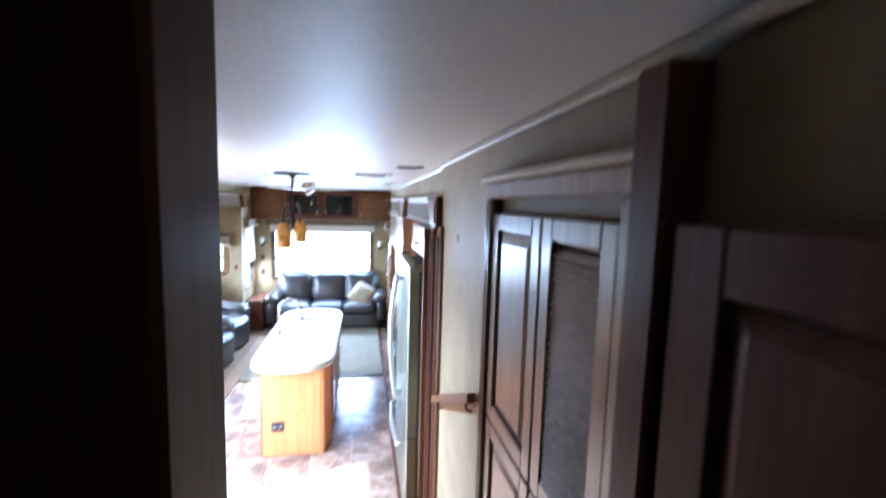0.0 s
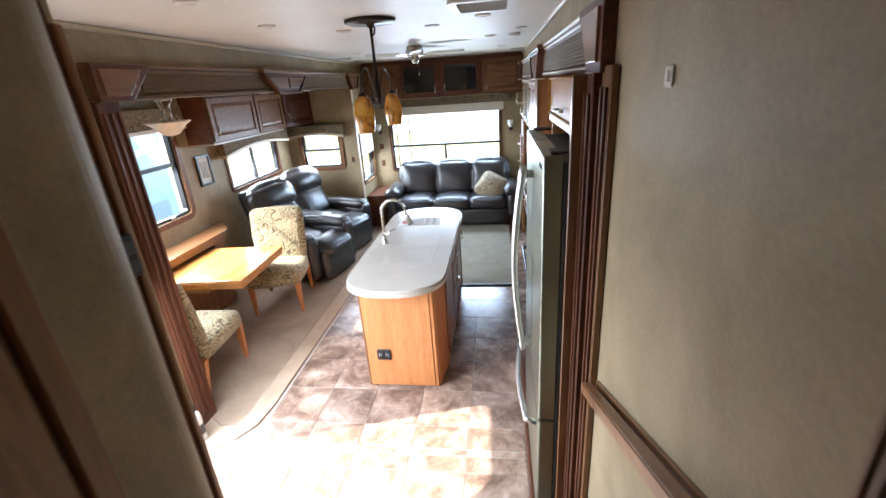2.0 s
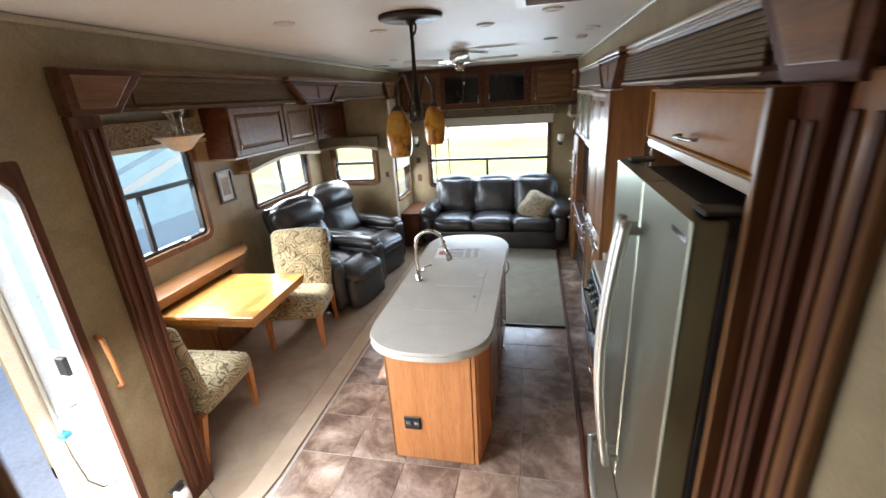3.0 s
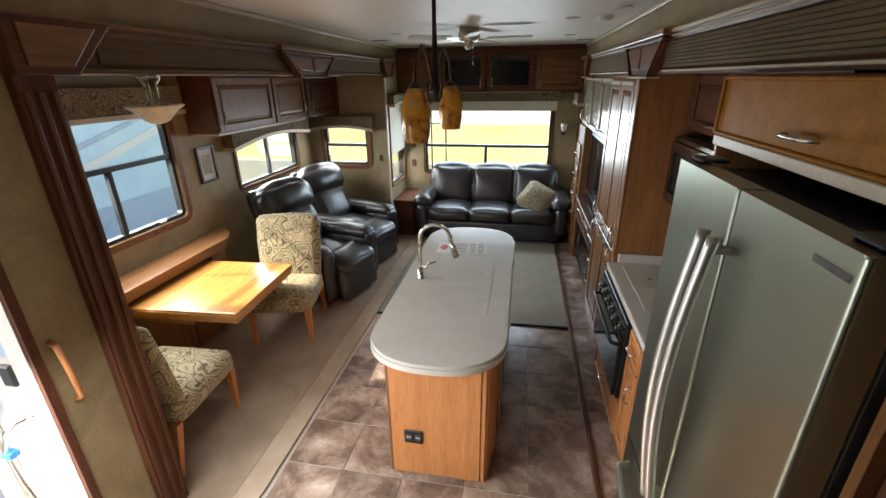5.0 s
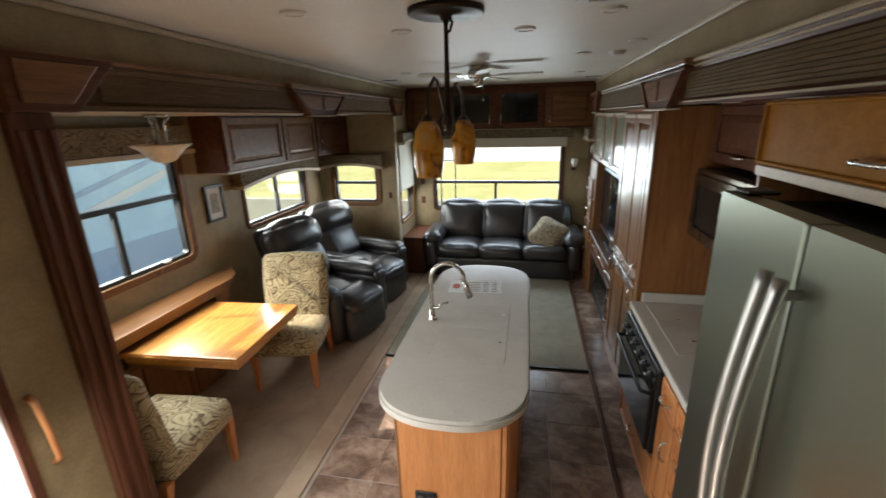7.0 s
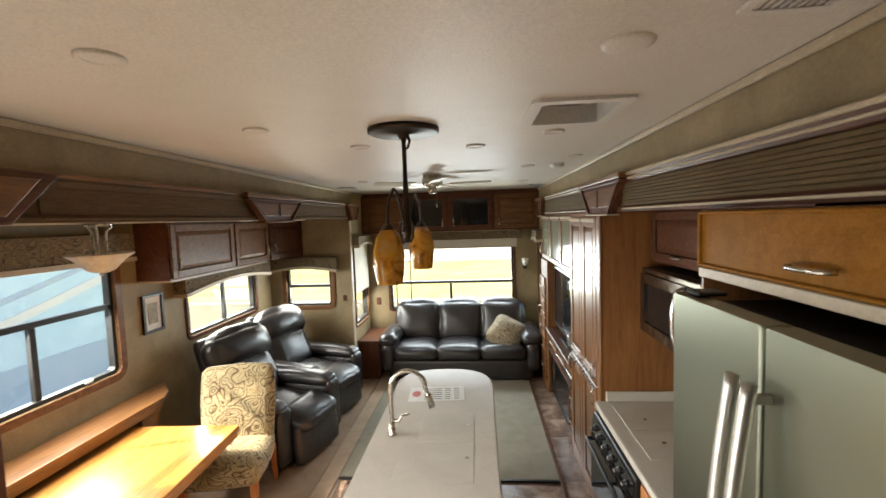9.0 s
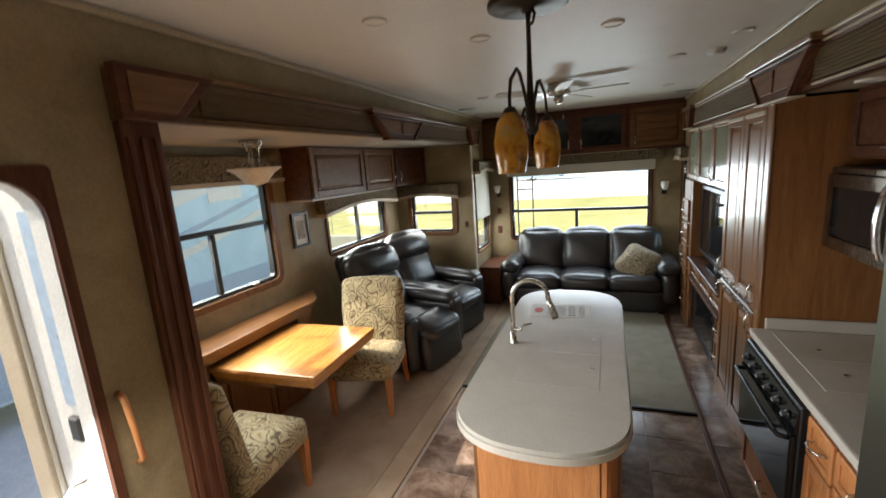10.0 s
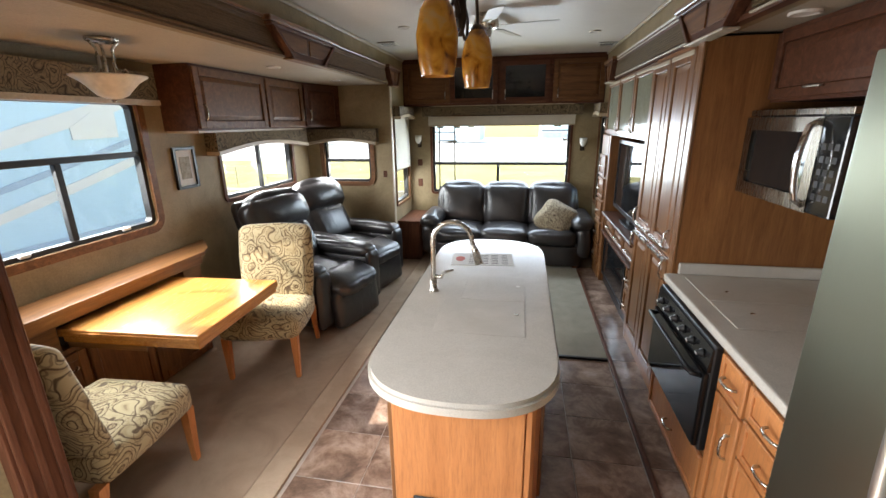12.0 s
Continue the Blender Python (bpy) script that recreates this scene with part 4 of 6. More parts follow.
part("kick_plate", B(FX + 0.05, FY0, 0.0, FX + 0.08, FY1, 0.11, 0.004), BLACK, fg)
part("emblem", B(FX - 0.002, FY0 + 0.02, 1.905, FX + 0.001, FY0 + 0.12, 1.920), CHROME, fg, "small plain badge")

fc = thing("cabinet_over_refrigerator", pose(0, 0, 0), "cherry cabinet above the refrigerator", "cabinet")
FC1 = FY1 + 0.11
part("body", B(0.555, FY0, 2.03, 1.39, FC1, 2.228), CHERRY, fc)
panel_door(fc, FC1 - FY0 - 0.02, 0.19, pose(0.553, FC1 - 0.01, 2.034, 0, 0, -90), HONEY_DARK, HONEY_DARK, 0.012, 0.02, (0.52, 0.05, 0.14, 90), slab=True)
part("under_rail", B(0.544, FY0, 1.996, 0.60, FC1, 2.0295, 0.003), CREAMTRIM, fc, "pale lower edge")
part("side", B(0.50, FY0 - 0.035, 0.0, 1.39, FY0 - 0.012, 2.228, 0.003), CHERRY, fc, "tall cherry side panel")
part("side", B(0.56, FC1 + 0.001, 0.94, 1.39, FC1 + 0.012, 2.228, 0.003), CHERRY, fc, "tall cherry side panel")


def base_unit(name, y0, y1, x, layout, label, z0=0.10, z1=0.885):
    """A floor cabinet with its fronts towards -x. layout: heights from below, 'd' drawer or 'o' door."""
    u = thing(name, pose(0, 0, 0), label, "cabinet", "kitchen base cabinets")
    part("body", B(x, y0, 0.0, 1.395, y1, z1, 0.0), CHERRY, u)
    z = z0
    for kind, h in layout:
        w = y1 - y0 - 0.02
        if kind == "d":
            panel_door(u, w, h - 0.012, pose(x - 0.001, y1 - 0.01, z, 0, 0, -90), HONEY, HONEY, 0.03, 0.018, (w / 2, (h - 0.012) / 2, 0.10, 90), "drawer", slab=True)
        else:
            panel_door(u, w, h - 0.012, pose(x - 0.001, y1 - 0.01, z, 0, 0, -90), HONEY, HONEY, 0.05, 0.018, (w - 0.04, h * 0.72, 0.12, 0))
        z += h
    return u


base_unit("base_cabinet", 3.515, 3.93, 0.565, (("d", 0.25), ("d", 0.20), ("d", 0.18), ("d", 0.15)), "honey cherry drawer unit beside the refrigerator")
base_unit("base_cabinet", 3.932, 4.168, 0.565, (("o", 0.60), ("d", 0.18)), "narrow honey cherry cabinet beside the oven")
base_unit("base_cabinet", 4.170, 4.985, 0.565, (("d", 0.26),), "cherry cabinet holding the black oven", 0.05)
ov = thing("oven", pose(0, 0, 0), "glossy black built-in oven with a row of knobs", "oven")
part("body", B(0.530, 4.185, 0.335, 0.5635, 4.965, 0.875, 0.006), BLACK, ov)
part("oven_door", B(0.505, 4.197, 0.35, 0.531, 4.953, 0.735, 0.008, 2), BLACKGLOSS, ov, "black glass oven door")
part("handle", tube([(0.508, 4.235, 0.705), (0.470, 4.24, 0.712)] + [(0.466, 4.275 + 0.605 * k / 6, 0.714) for k in range(7)] + [(0.470, 4.915, 0.712), (0.508, 4.92, 0.705)], 0.012, 8), BLACK, ov, "black bar handle", None, True)
part("control_strip", prism([(0.512, 0.745), (0.531, 0.745), (0.531, 0.858), (0.524, 0.858)], "y", 4.19, 4.96, 0.002), BLACKGLOSS, ov)
for k in range(6):
    kb = part("knob", lathe([(0.021, 0.0), (0.021, 0.008), (0.015, 0.010), (0.013, 0.026), (0.0, 0.028)], 14), BLACK, ov, "", pose(0.516, 4.27 + 0.12 * k, 0.80, 0, -90, 0), True)
    part("mark", B(-0.003, -0.012, 0.0275, 0.003, 0.012, 0.0295), WHITE, kb)
ct = tagged(link("countertop", prism(rounded(0.545, 3.50, 1.398, 5.005, 0.02, 3, (1, 0, 0, 1)), "z", 0.887, 0.930, 0.010), COUNTER), "pale solid-surface kitchen countertop with stove covers", "countertop")
part("backsplash", B(0.62, 4.982, 0.931, 1.398, 5.004, 1.000, 0.005), COUNTER, ct, "low splash strip against the pantry")
part("backsplash", B(1.372, 3.515, 0.931, 1.397, 4.98, 1.000, 0.005), COUNTER, ct)
part("cover", B(0.64, 4.27, 0.9305, 1.24, 4.58, 0.9335, 0.001), COUNTER, ct, "flush stove cover")
part("cover", B(0.64, 4.588, 0.9305, 1.24, 4.93, 0.9335, 0.001), COUNTER, ct, "flush stove cover")
for y in (4.44, 4.72):
    part("finger_hole", lathe([(0.0, 0.0), (0.012, 0.0), (0.012, 0.0008), (0.0, 0.0008)], 12), NICKEL, ct, "", pose(0.78, y, 0.9336))

mw = thing("microwave", pose(0, 0, 0), "stainless over-range microwave with black glass and arched handle", "microwave")
part("body", B(0.90, 4.215, 1.435, 1.395, 4.965, 1.865, 0.004), DARKGREY, mw)
part("face", ring(4.40 + 0.03, 1.50, 4.955 - 0.03, 1.765, 0.012, 0.062, "x", 0.848, 0.899, 0.004), DIMSTEEL, mw, "stainless door frame")
part("vent_strip", B(0.850, 4.218, 1.832, 0.899, 4.962, 1.862, 0.004), DIMSTEEL, mw, "stainless vent strip")
part("window", B(0.862, 4.43, 1.50, 0.898, 4.925, 1.765), DARKGLASS, mw, "black glass window")
part("keypad", B(0.850, 4.22, 1.44, 0.899, 4.365, 1.828, 0.004), DARKGLASS, mw, "black keypad panel")
part("handle", tube([(0.850, 4.392, 1.47)] + [(0.815 - 0.02 * math.sin(math.pi * k / 8), 4.392, 1.49 + 0.30 * k / 8) for k in range(9)] + [(0.850, 4.392, 1.81)], 0.014, 10), CHROME, mw, "arched chrome handle", None, True)
for r in range(5):
    for c in range(3):
        part("key", B(0.8485, 4.245 + 0.038 * c, 1.50 + 0.05 * r, 0.8505, 4.27 + 0.038 * c, 1.525 + 0.05 * r), DARKGREY, mw)
uc = thing("upper_cabinet", pose(0, 0, 0), "cherry cabinet above the microwave, its shade put in as dark wood", "cabinet")
# same cherry as its neighbours; dark stained wood paints the shade up here
part("body", B(0.935, 3.625, 1.90, 1.395, 4.985, 2.246), DARKWOOD, uc)
for y0, y1 in ((3.64, 4.20), (4.215, 4.975)):
    panel_door(uc, y1 - y0, 0.31, pose(0.934, y1, 1.915, 0, 0, -90), DARKWOOD_Y, DARKWOOD_Y, 0.05, 0.02, ((y1 - y0) / 2, 0.04, 0.12, 90))
uc2 = thing("upper_cabinet", pose(0, 0, 0), "cherry wall cabinet between refrigerator and microwave", "cabinet")
part("body", B(0.935, 3.63, 1.44, 1.395, 4.20, 1.897), CHERRY, uc2)
panel_door(uc2, 0.54, 0.43, pose(0.934, 4.19, 1.452, 0, 0, -90), CHERRY, CHERRY, 0.05, 0.02, (0.06, 0.10, 0.12, 0))

# pantry and entertainment wall
pn = thing("pantry", pose(0, 0, 0), "tall glossy cherry pantry with two narrow doors", "cabinet")
part("body", B(0.605, 5.010, 0.0, 1.395, 5.93, 2.234, 0.004), PANTRYWOOD, pn)
part("corner_post", B(0.585, 5.006, 0.0, 0.606, 5.085, 2.234, 0.006), CHERRY, pn)
for y0, y1, hx in ((5.09, 5.50, 0.03), (5.51, 5.92, 0.38)):
    panel_door(pn, y1 - y0, 1.18, pose(0.604, y1, 1.02, 0, 0, -90), CHERRY, CHERRY, 0.07, 0.022, (0.41 - hx, 0.08, 0.13, 0))
    panel_door(pn, y1 - y0, 0.88, pose(0.604, y1, 0.11, 0, 0, -90), CHERRY, CHERRY, 0.07, 0.022, (0.41 - hx, 0.80, 0.13, 0))
    part("cap", B(0.575, y0 + 0.02, 2.165, 0.584, y1 - 0.02, 2.190, 0.003), CREAMTRIM, pn, "pale strip over the door")
    # nickel strips added for the light that the wooden rails catch
    for z in (0.965, 1.035):
        part("rail_bead", B(0.560, y0 + 0.02, z, 0.583, y1 - 0.02, z + 0.020, 0.006, 2), NICKEL, pn, "nickel strip standing in for the glint along the door rail")

en = thing("entertainment_center", pose(0, 0, 0), "cherry entertainment unit with glass-front cabinets above a television", "entertainment unit")
part("back", B(0.90, 5.935, 0.0, 1.395, 7.85, 2.234), CHERRY, en)
part("upright", B(0.605, 7.38, 0.0, 0.90, 7.45, 1.66, 0.004), CHERRY, en)
part("end_cabinet", B(0.60, 7.45, 0.0, 0.90, 7.85, 1.66, 0.005), CHERRY, en)
part("upright", B(0.605, 5.935, 0.0, 0.90, 5.99, 1.66, 0.004), CHERRY, en)
part("upper_body", B(0.635, 5.935, 1.661, 0.90, 7.85, 2.234), CHERRY, en)
for k in range(3):
    y1 = 6.58 + 0.62 * k
    dd = panel_door(en, 0.60, 0.53, pose(0.634, y1 - 0.02, 1.68, 0, 0, -90), CHERRY, SAGEGLASS, 0.045, 0.022, (0.055, 0.10, 0.13, 0), "glass_door", slab=True)
    part("cap", B(0.605, y1 - 0.60, 2.185, 0.612, y1 - 0.05, 2.208, 0.003), CREAMTRIM, en, "pale strip over the door")
part("lower_body", B(0.655, 5.99, 0.10, 0.90, 7.38, 0.62), CHERRY, en)
part("shelf", B(0.575, 5.99, 0.80, 0.90, 7.38, 0.835, 0.008), DARKWOOD_Y, en, "dark shelf below the television")
part("plinth", B(0.66, 5.94, 0.0, 0.90, 7.38, 0.10), BLACK, en)
part("apron", B(0.64, 5.99, 0.62, 0.90, 7.38, 0.80), CHERRY_Y, en)
for y1 in (6.44, 6.90, 7.36):
    panel_door(en, 0.44, 0.150, pose(0.639, y1, 0.635, 0, 0, -90), CHERRY_Y, CHERRY_Y, 0.030, 0.020, (0.22, 0.075, 0.12, 90), "drawer")
part("ledge", B(0.585, 5.99, 0.600, 0.66, 7.38, 0.622, 0.006, 2), DARKWOOD_Y, en, "glossy ledge over the fireplace")
for z in (0.12, 0.36):
    panel_door(en, 0.27, 0.225, pose(0.654, 6.27, z, 0, 0, -90), CHERRY_Y, CHERRY_Y, 0.035, 0.02, (0.135, 0.112, 0.10, 90), "drawer")
fp = thing("electric_fireplace", pose(0, 0, 0), "black glass electric fireplace set in the media unit", "fireplace")
part("glass", B(0.640, 6.33, 0.135, 0.6535, 7.34, 0.565), DARKGLASS, fp, "glossy black glass front")
part("frame", ring(6.33, 0.135, 7.34, 0.565, 0.006, 0.030, "x", 0.632, 0.6535, 0.008), BLACK, fp)
for z in (0.16, 0.42, 0.68, 0.94, 1.2):
    panel_door(en, 0.36, 0.24, pose(0.599, 7.83, z, 0, 0, -90), CHERRY_Y, CHERRY_Y, 0.035, 0.02, (0.18, 0.12, 0.10, 90), "drawer")
tv = thing("television", pose(0, 0, 0), "flat black television standing in the entertainment unit", "television")
part("screen", B(0.690, 6.06, 0.93, 0.705, 7.30, 1.60), DARKGLASS, tv, "glossy black screen")
part("bezel", ring(6.075, 0.945, 7.285, 1.585, 0.01, 0.035, "x", 0.682, 0.730, 0.012), BLACK, tv)
part("stand", prism(rounded(0.66, 6.45, 0.86, 6.90, 0.05, 5), "z", 0.836, 0.855), BLACK, tv)
part("neck", B(0.705, 6.62, 0.855, 0.74, 6.74, 0.94), BLACK, tv)

# ---- island ----
isl = thing("kitchen_island", pose(0, 0, 0), "honey cherry kitchen island with a toe-kick and drawers", "island")
base = [(-0.80, 3.735), (-0.262, 3.735), (-0.235, 3.76), (-0.20, 4.02), (-0.20, 5.38), (-0.28, 5.48), (-0.74, 5.48), (-0.80, 5.40)]
part("body", prism(base, "z", 0.005, 0.877), HONEY, isl)
part("front_panel", B(-0.792, 3.716, 0.008, -0.275, 3.734, 0.875, 0.003), HONEY, isl, "honey coloured end panel")
part("corner_post", B(-0.812, 3.724, 0.0, -0.790, 3.755, 0.877, 0.004), CHERRY, isl)
part("corner_post", B(-0.276, 3.722, 0.0, -0.246, 3.752, 0.877, 0.005), HONEY, isl)
part("side_panel", B(-0.199, 4.04, 0.09, -0.182, 4.46, 0.87, 0.003), CHERRY, isl)
for k in range(3):
    panel_door(isl, 0.42, 0.235, pose(-0.198, 4.48, 0.12 + 0.25 * k, 0, 0, 90), CHERRY_Y, CHERRY_Y, 0.035, 0.02, (0.21, 0.12, 0.11, 90), "drawer")
panel_door(isl, 0.44, 0.74, pose(-0.198, 4.92, 0.12, 0, 0, 90), CHERRY, CHERRY, 0.05, 0.02, (0.40, 0.60, 0.12, 0))
top = []
for cy, a0 in ((3.90, 180), (5.33, 0)):
    for k in range(49):
        a = radians(a0 + 180 * k / 48)
        c, w = math.cos(a), math.sin(a)
        top.append((-0.53 + 0.382 * math.copysign(abs(c) ** 0.82, c), cy + 0.345 * math.copysign(abs(w) ** 0.82, w)))
it = tagged(link("island_top", prism([(-0.53 + (x + 0.53) * 0.975, 4.615 + (y - 4.615) * 0.991) for x, y in top], "z", 0.900, 0.921, 0.006), COUNTER), "pale grey solid-surface island top with rounded ends", "countertop")
part("under_lip", prism(top, "z", 0.872, 0.902, 0.008), COUNTER, it, "lower layer of the stepped edge")
part("build_up", prism([(-0.53 + (x + 0.53) * 0.95, 4.615 + (y - 4.615) * 0.985) for x, y in top], "z", 0.8625, 0.8725), COUNTER, it)
part("sink_cover", B(-0.70, 4.06, 0.9195, -0.285, 4.44, 0.9225, 0.001), COUNTER, it, "flush sink cover")
part("sink_cover", B(-0.62, 4.448, 0.9195, -0.285, 4.80, 0.9225, 0.001), COUNTER, it, "flush sink cover")
for y in (4.285, 4.66):
    part("finger_hole", lathe([(0.0, 0.0), (0.012, 0.0), (0.012, 0.0008), (0.0, 0.0008)], 12), NICKEL, it, "", pose(-0.323, y, 0.9226))
fo = thing("outlet_box", pose(0, 0, 0), "black double outlet low on the island", "outlet")
part("plate", B(-0.716, 3.704, 0.252, -0.606, 3.7155, 0.348, 0.006), BLACK, fo)
for x in (-0.688, -0.634):
    part("socket", B(x - 0.019, 3.700, 0.283, x + 0.019, 3.7045, 0.322, 0.004), DARKGREY, fo)
    for dx in (-0.007, 0.007):
        part("slot", B(x + dx - 0.002, 3.699, 0.297, x + dx + 0.002, 3.7005, 0.311), WHITE, fo)
pg = thing("pop_up_outlet", pose(0, 0, 0), "small black outlet under the island top", "outlet")
part("case", B(-0.508, 3.685, 0.822, -0.432, 3.7155, 0.866, 0.005), BLACK, pg)
fc2 = thing("faucet", pose(-0.785, 4.535, 0.921), "brushed nickel gooseneck faucet with side lever", "faucet")
arc = [(0, 0, 0.0), (0, 0, 0.10), (0, 0, 0.24)] + [(0.105 - 0.105 * math.cos(math.pi * k / 12), 0.015 * k / 12, 0.29 + 0.105 * math.sin(math.pi * k / 12)) for k in range(13)] + [(0.222, 0.017, 0.25)]
part("neck", tube(arc, 0.0135, 12), NICKEL, fc2, "", None, True)
part("base", lathe([(0.0, 0.0), (0.027, 0.0), (0.027, 0.008), (0.020, 0.016), (0.018, 0.07), (0.0, 0.072)], 18), NICKEL, fc2, "", None, True)
part("spray_head", tube([(0.214, 0.017, 0.272), (0.228, 0.018, 0.235), (0.249, 0.02, 0.165)], [0.015, 0.018, 0.022], 12), NICKEL, fc2, "", None, True)
part("lever", tube([(0.0, 0.0, 0.085), (0.045, 0.0, 0.085), (0.055, 0, 0.11), (0.11, 0.01, 0.125)], [0.013, 0.013, 0.010, 0.006], 10), NICKEL, fc2, "", None, True)
lf = thing("leaflet", pose(-0.57, 5.14, 0.9216, 0, 0, 4), "white printed leaflet with a red oval mark lying on the island", "leaflet")
part("sheet", B(-0.205, -0.13, 0, 0.205, 0.13, 0.0015), PAPER, lf)
part("red_mark", lathe([(0.0, 0.0), (0.032, 0.0), (0.032, 0.0006), (0.0, 0.0006)], 16), RED, lf, "", pose(-0.15, 0.0, 0.0016) @ Matrix.Diagonal((1, 1.7, 1, 1)))
for r in range(6):
    for c, (a, b) in enumerate(((-0.09, 0.04), (0.06, 0.115), (0.13, 0.19))):
        part("print_line", B(a, -0.10 + 0.036 * r, 0.0016, b - 0.01 * ((r * 3 + c) % 3), -0.090 + 0.036 * r, 0.0022), INK, lf)


# ---- rear wall: cabinets, sconces, sofa ----
rc = thing("rear_cabinets", pose(0, 0, 0), "dark cherry wall cabinets with two smoked glass doors", "cabinet")
part("body", B(-1.948, 8.29, 2.035, 0.648, 8.538, 2.618), DARKWOOD_X, rc)
part("light_strip", B(-1.60, 8.30, 2.028, 0.30, 8.34, 2.0345, 0.002), CREAMTRIM, rc)
for x0, glass in ((-1.93, 0), (-1.305, 1), (-0.645, 1), (0.015, 0)):
    panel_door(rc, 0.62, 0.50, pose(x0, 8.289, 2.06), DARKWOOD_X if glass else UMBER_X, DARKGLASS if glass else UMBER_X, 0.06, 0.022, (0.56 if x0 < -0.9 else 0.06, 0.10, 0.11, 0), "glass_door" if glass else "door", slab=bool(glass))


def sconce(x, z):
    s = thing("wall_sconce", pose(x, YR - 0.001, z), "small wall sconce with a pale blue glass tulip shade", "wall lamp", "rear wall sconces")
    part("backplate", B(-0.03, -0.012, -0.10, 0.03, 0.0, 0.02, 0.006), BRONZE, s)
    part("arm", tube([(0, -0.01, -0.06), (0, -0.06, -0.075), (0, -0.08, -0.04)], 0.007, 8), BRONZE, s, "", None, True)
    part("shade", lathe([(0.0, -0.045), (0.022, -0.04), (0.040, 0.0), (0.050, 0.07), (0.047, 0.07), (0.037, 0.004), (0.018, -0.034), (0.0, -0.037)], 20, None, (0, -0.08, 0)), FROSTED, s, "frosted glass tulip", None, True)
    return s


sconce(0.455, 1.53)
sconce(-1.80, 1.58)
for x, z, h in ((-1.80, 0.92, 0.11), (-1.80, 1.22, 0.09)):
    o = thing("outlet", pose(0, 0, 0), "brown wall outlet beside the rear window", "outlet")
    part("plate", B(x - 0.035, YR - 0.010, z, x + 0.035, YR - 0.001, z + h, 0.003), DARKWOOD, o)
o = thing("outlet", pose(0, 0, 0), "small brown switch beside the slide window", "switch")
part("plate", B(-2.07, 7.630, 1.16, -2.02, 7.639, 1.24, 0.003), DARKWOOD, o)

sf = thing("sofa", pose(-0.53, 8.10, 0.016), "dark brown leather three-seat sofa under the rear window", "sofa")
part("base", cushion(1.96, 0.76, 0.27, 0.03, 0.0, 6, 0.003), LEATHER, sf, "", pose(0, -0.02, 0.155), True)
for sx in (-1, 1):
    for y in (-0.34, 0.30):
        part("foot", B(sx * 0.9 - 0.03, y - 0.03, 0.0, sx * 0.9 + 0.03, y + 0.03, 0.03, 0.004), DARKWOOD, sf)
for k in (-1, 0, 1):
    part("seat_cushion", cushion(0.595, 0.66, 0.20, 0.07, 0.035, 10, 0.010, k + 5), LEATHER, sf, "plump leather seat cushion", pose(k * 0.60, -0.10, 0.375), True)
    part("back_cushion", cushion(0.615, 0.25, 0.60, 0.10, 0.05, 11, 0.014, k + 9), LEATHER, sf, "plump leather back cushion", pose(k * 0.615, 0.22, 0.68, -14), True)
part("back_frame", cushion(1.90, 0.14, 0.70, 0.05, 0.0, 6, 0.004), LEATHER, sf, "", pose(0, 0.345, 0.43), True)
for s in (-1, 1):
    part("armrest", cushion(0.20, 0.78, 0.42, 0.09, 0.01, 9, 0.008, s), LEATHER, sf, "", pose(s * 0.985, -0.03, 0.33), True)
    part("arm_pad", cushion(0.25, 0.74, 0.17, 0.08, 0.02, 9, 0.012, s + 3), LEATHER, sf, "rolled padded armrest top", pose(s * 0.975, -0.06, 0.56), True)
pw = thing("throw_pillow", pose(0.12, 7.92, 0.62, -42, 0, 0) @ pose(0, 0, 0, 0, 34, 0), "tan patterned throw pillow lying on the sofa", "pillow")
def pillow_shape(p):
    f = 1 - 0.22 * (p.x * p.x + p.z * p.z) / 0.08
    return Vector((p.x * (1 + 0.10 * abs(p.z) / 0.2), p.y * max(0.12, f), p.z * (1 + 0.10 * abs(p.x) / 0.2)))
part("cover", cushion(0.40, 0.13, 0.40, 0.06, 0.03, 9, 0.012, 3, pillow_shape), PILLOWCLOTH, pw, "", None, True)

et = thing("end_table", pose(0, 0, 0), "low dark wood end table between recliner and sofa", "table")
part("top", B(-1.945, 7.76, 0.535, -1.64, 8.50, 0.565, 0.006), DARKWOOD_Y, et)
part("body", B(-1.94, 7.80, 0.018, -1.66, 8.48, 0.535, 0.003), DARKWOOD, et)
panel_door(et, 0.64, 0.46, pose(-1.659, 7.82, 0.05, 0, 0, 90), DARKWOOD, DARKWOOD, 0.05, 0.018)


# ---- recliners ----
def pleats(depth, n):
    """Sewn upright folds over a cushion's width."""
    return lambda p: Vector((p.x, p.y - depth * abs(math.sin(p.x * n)) * (1 if p.y < 0 else 0), p.z))


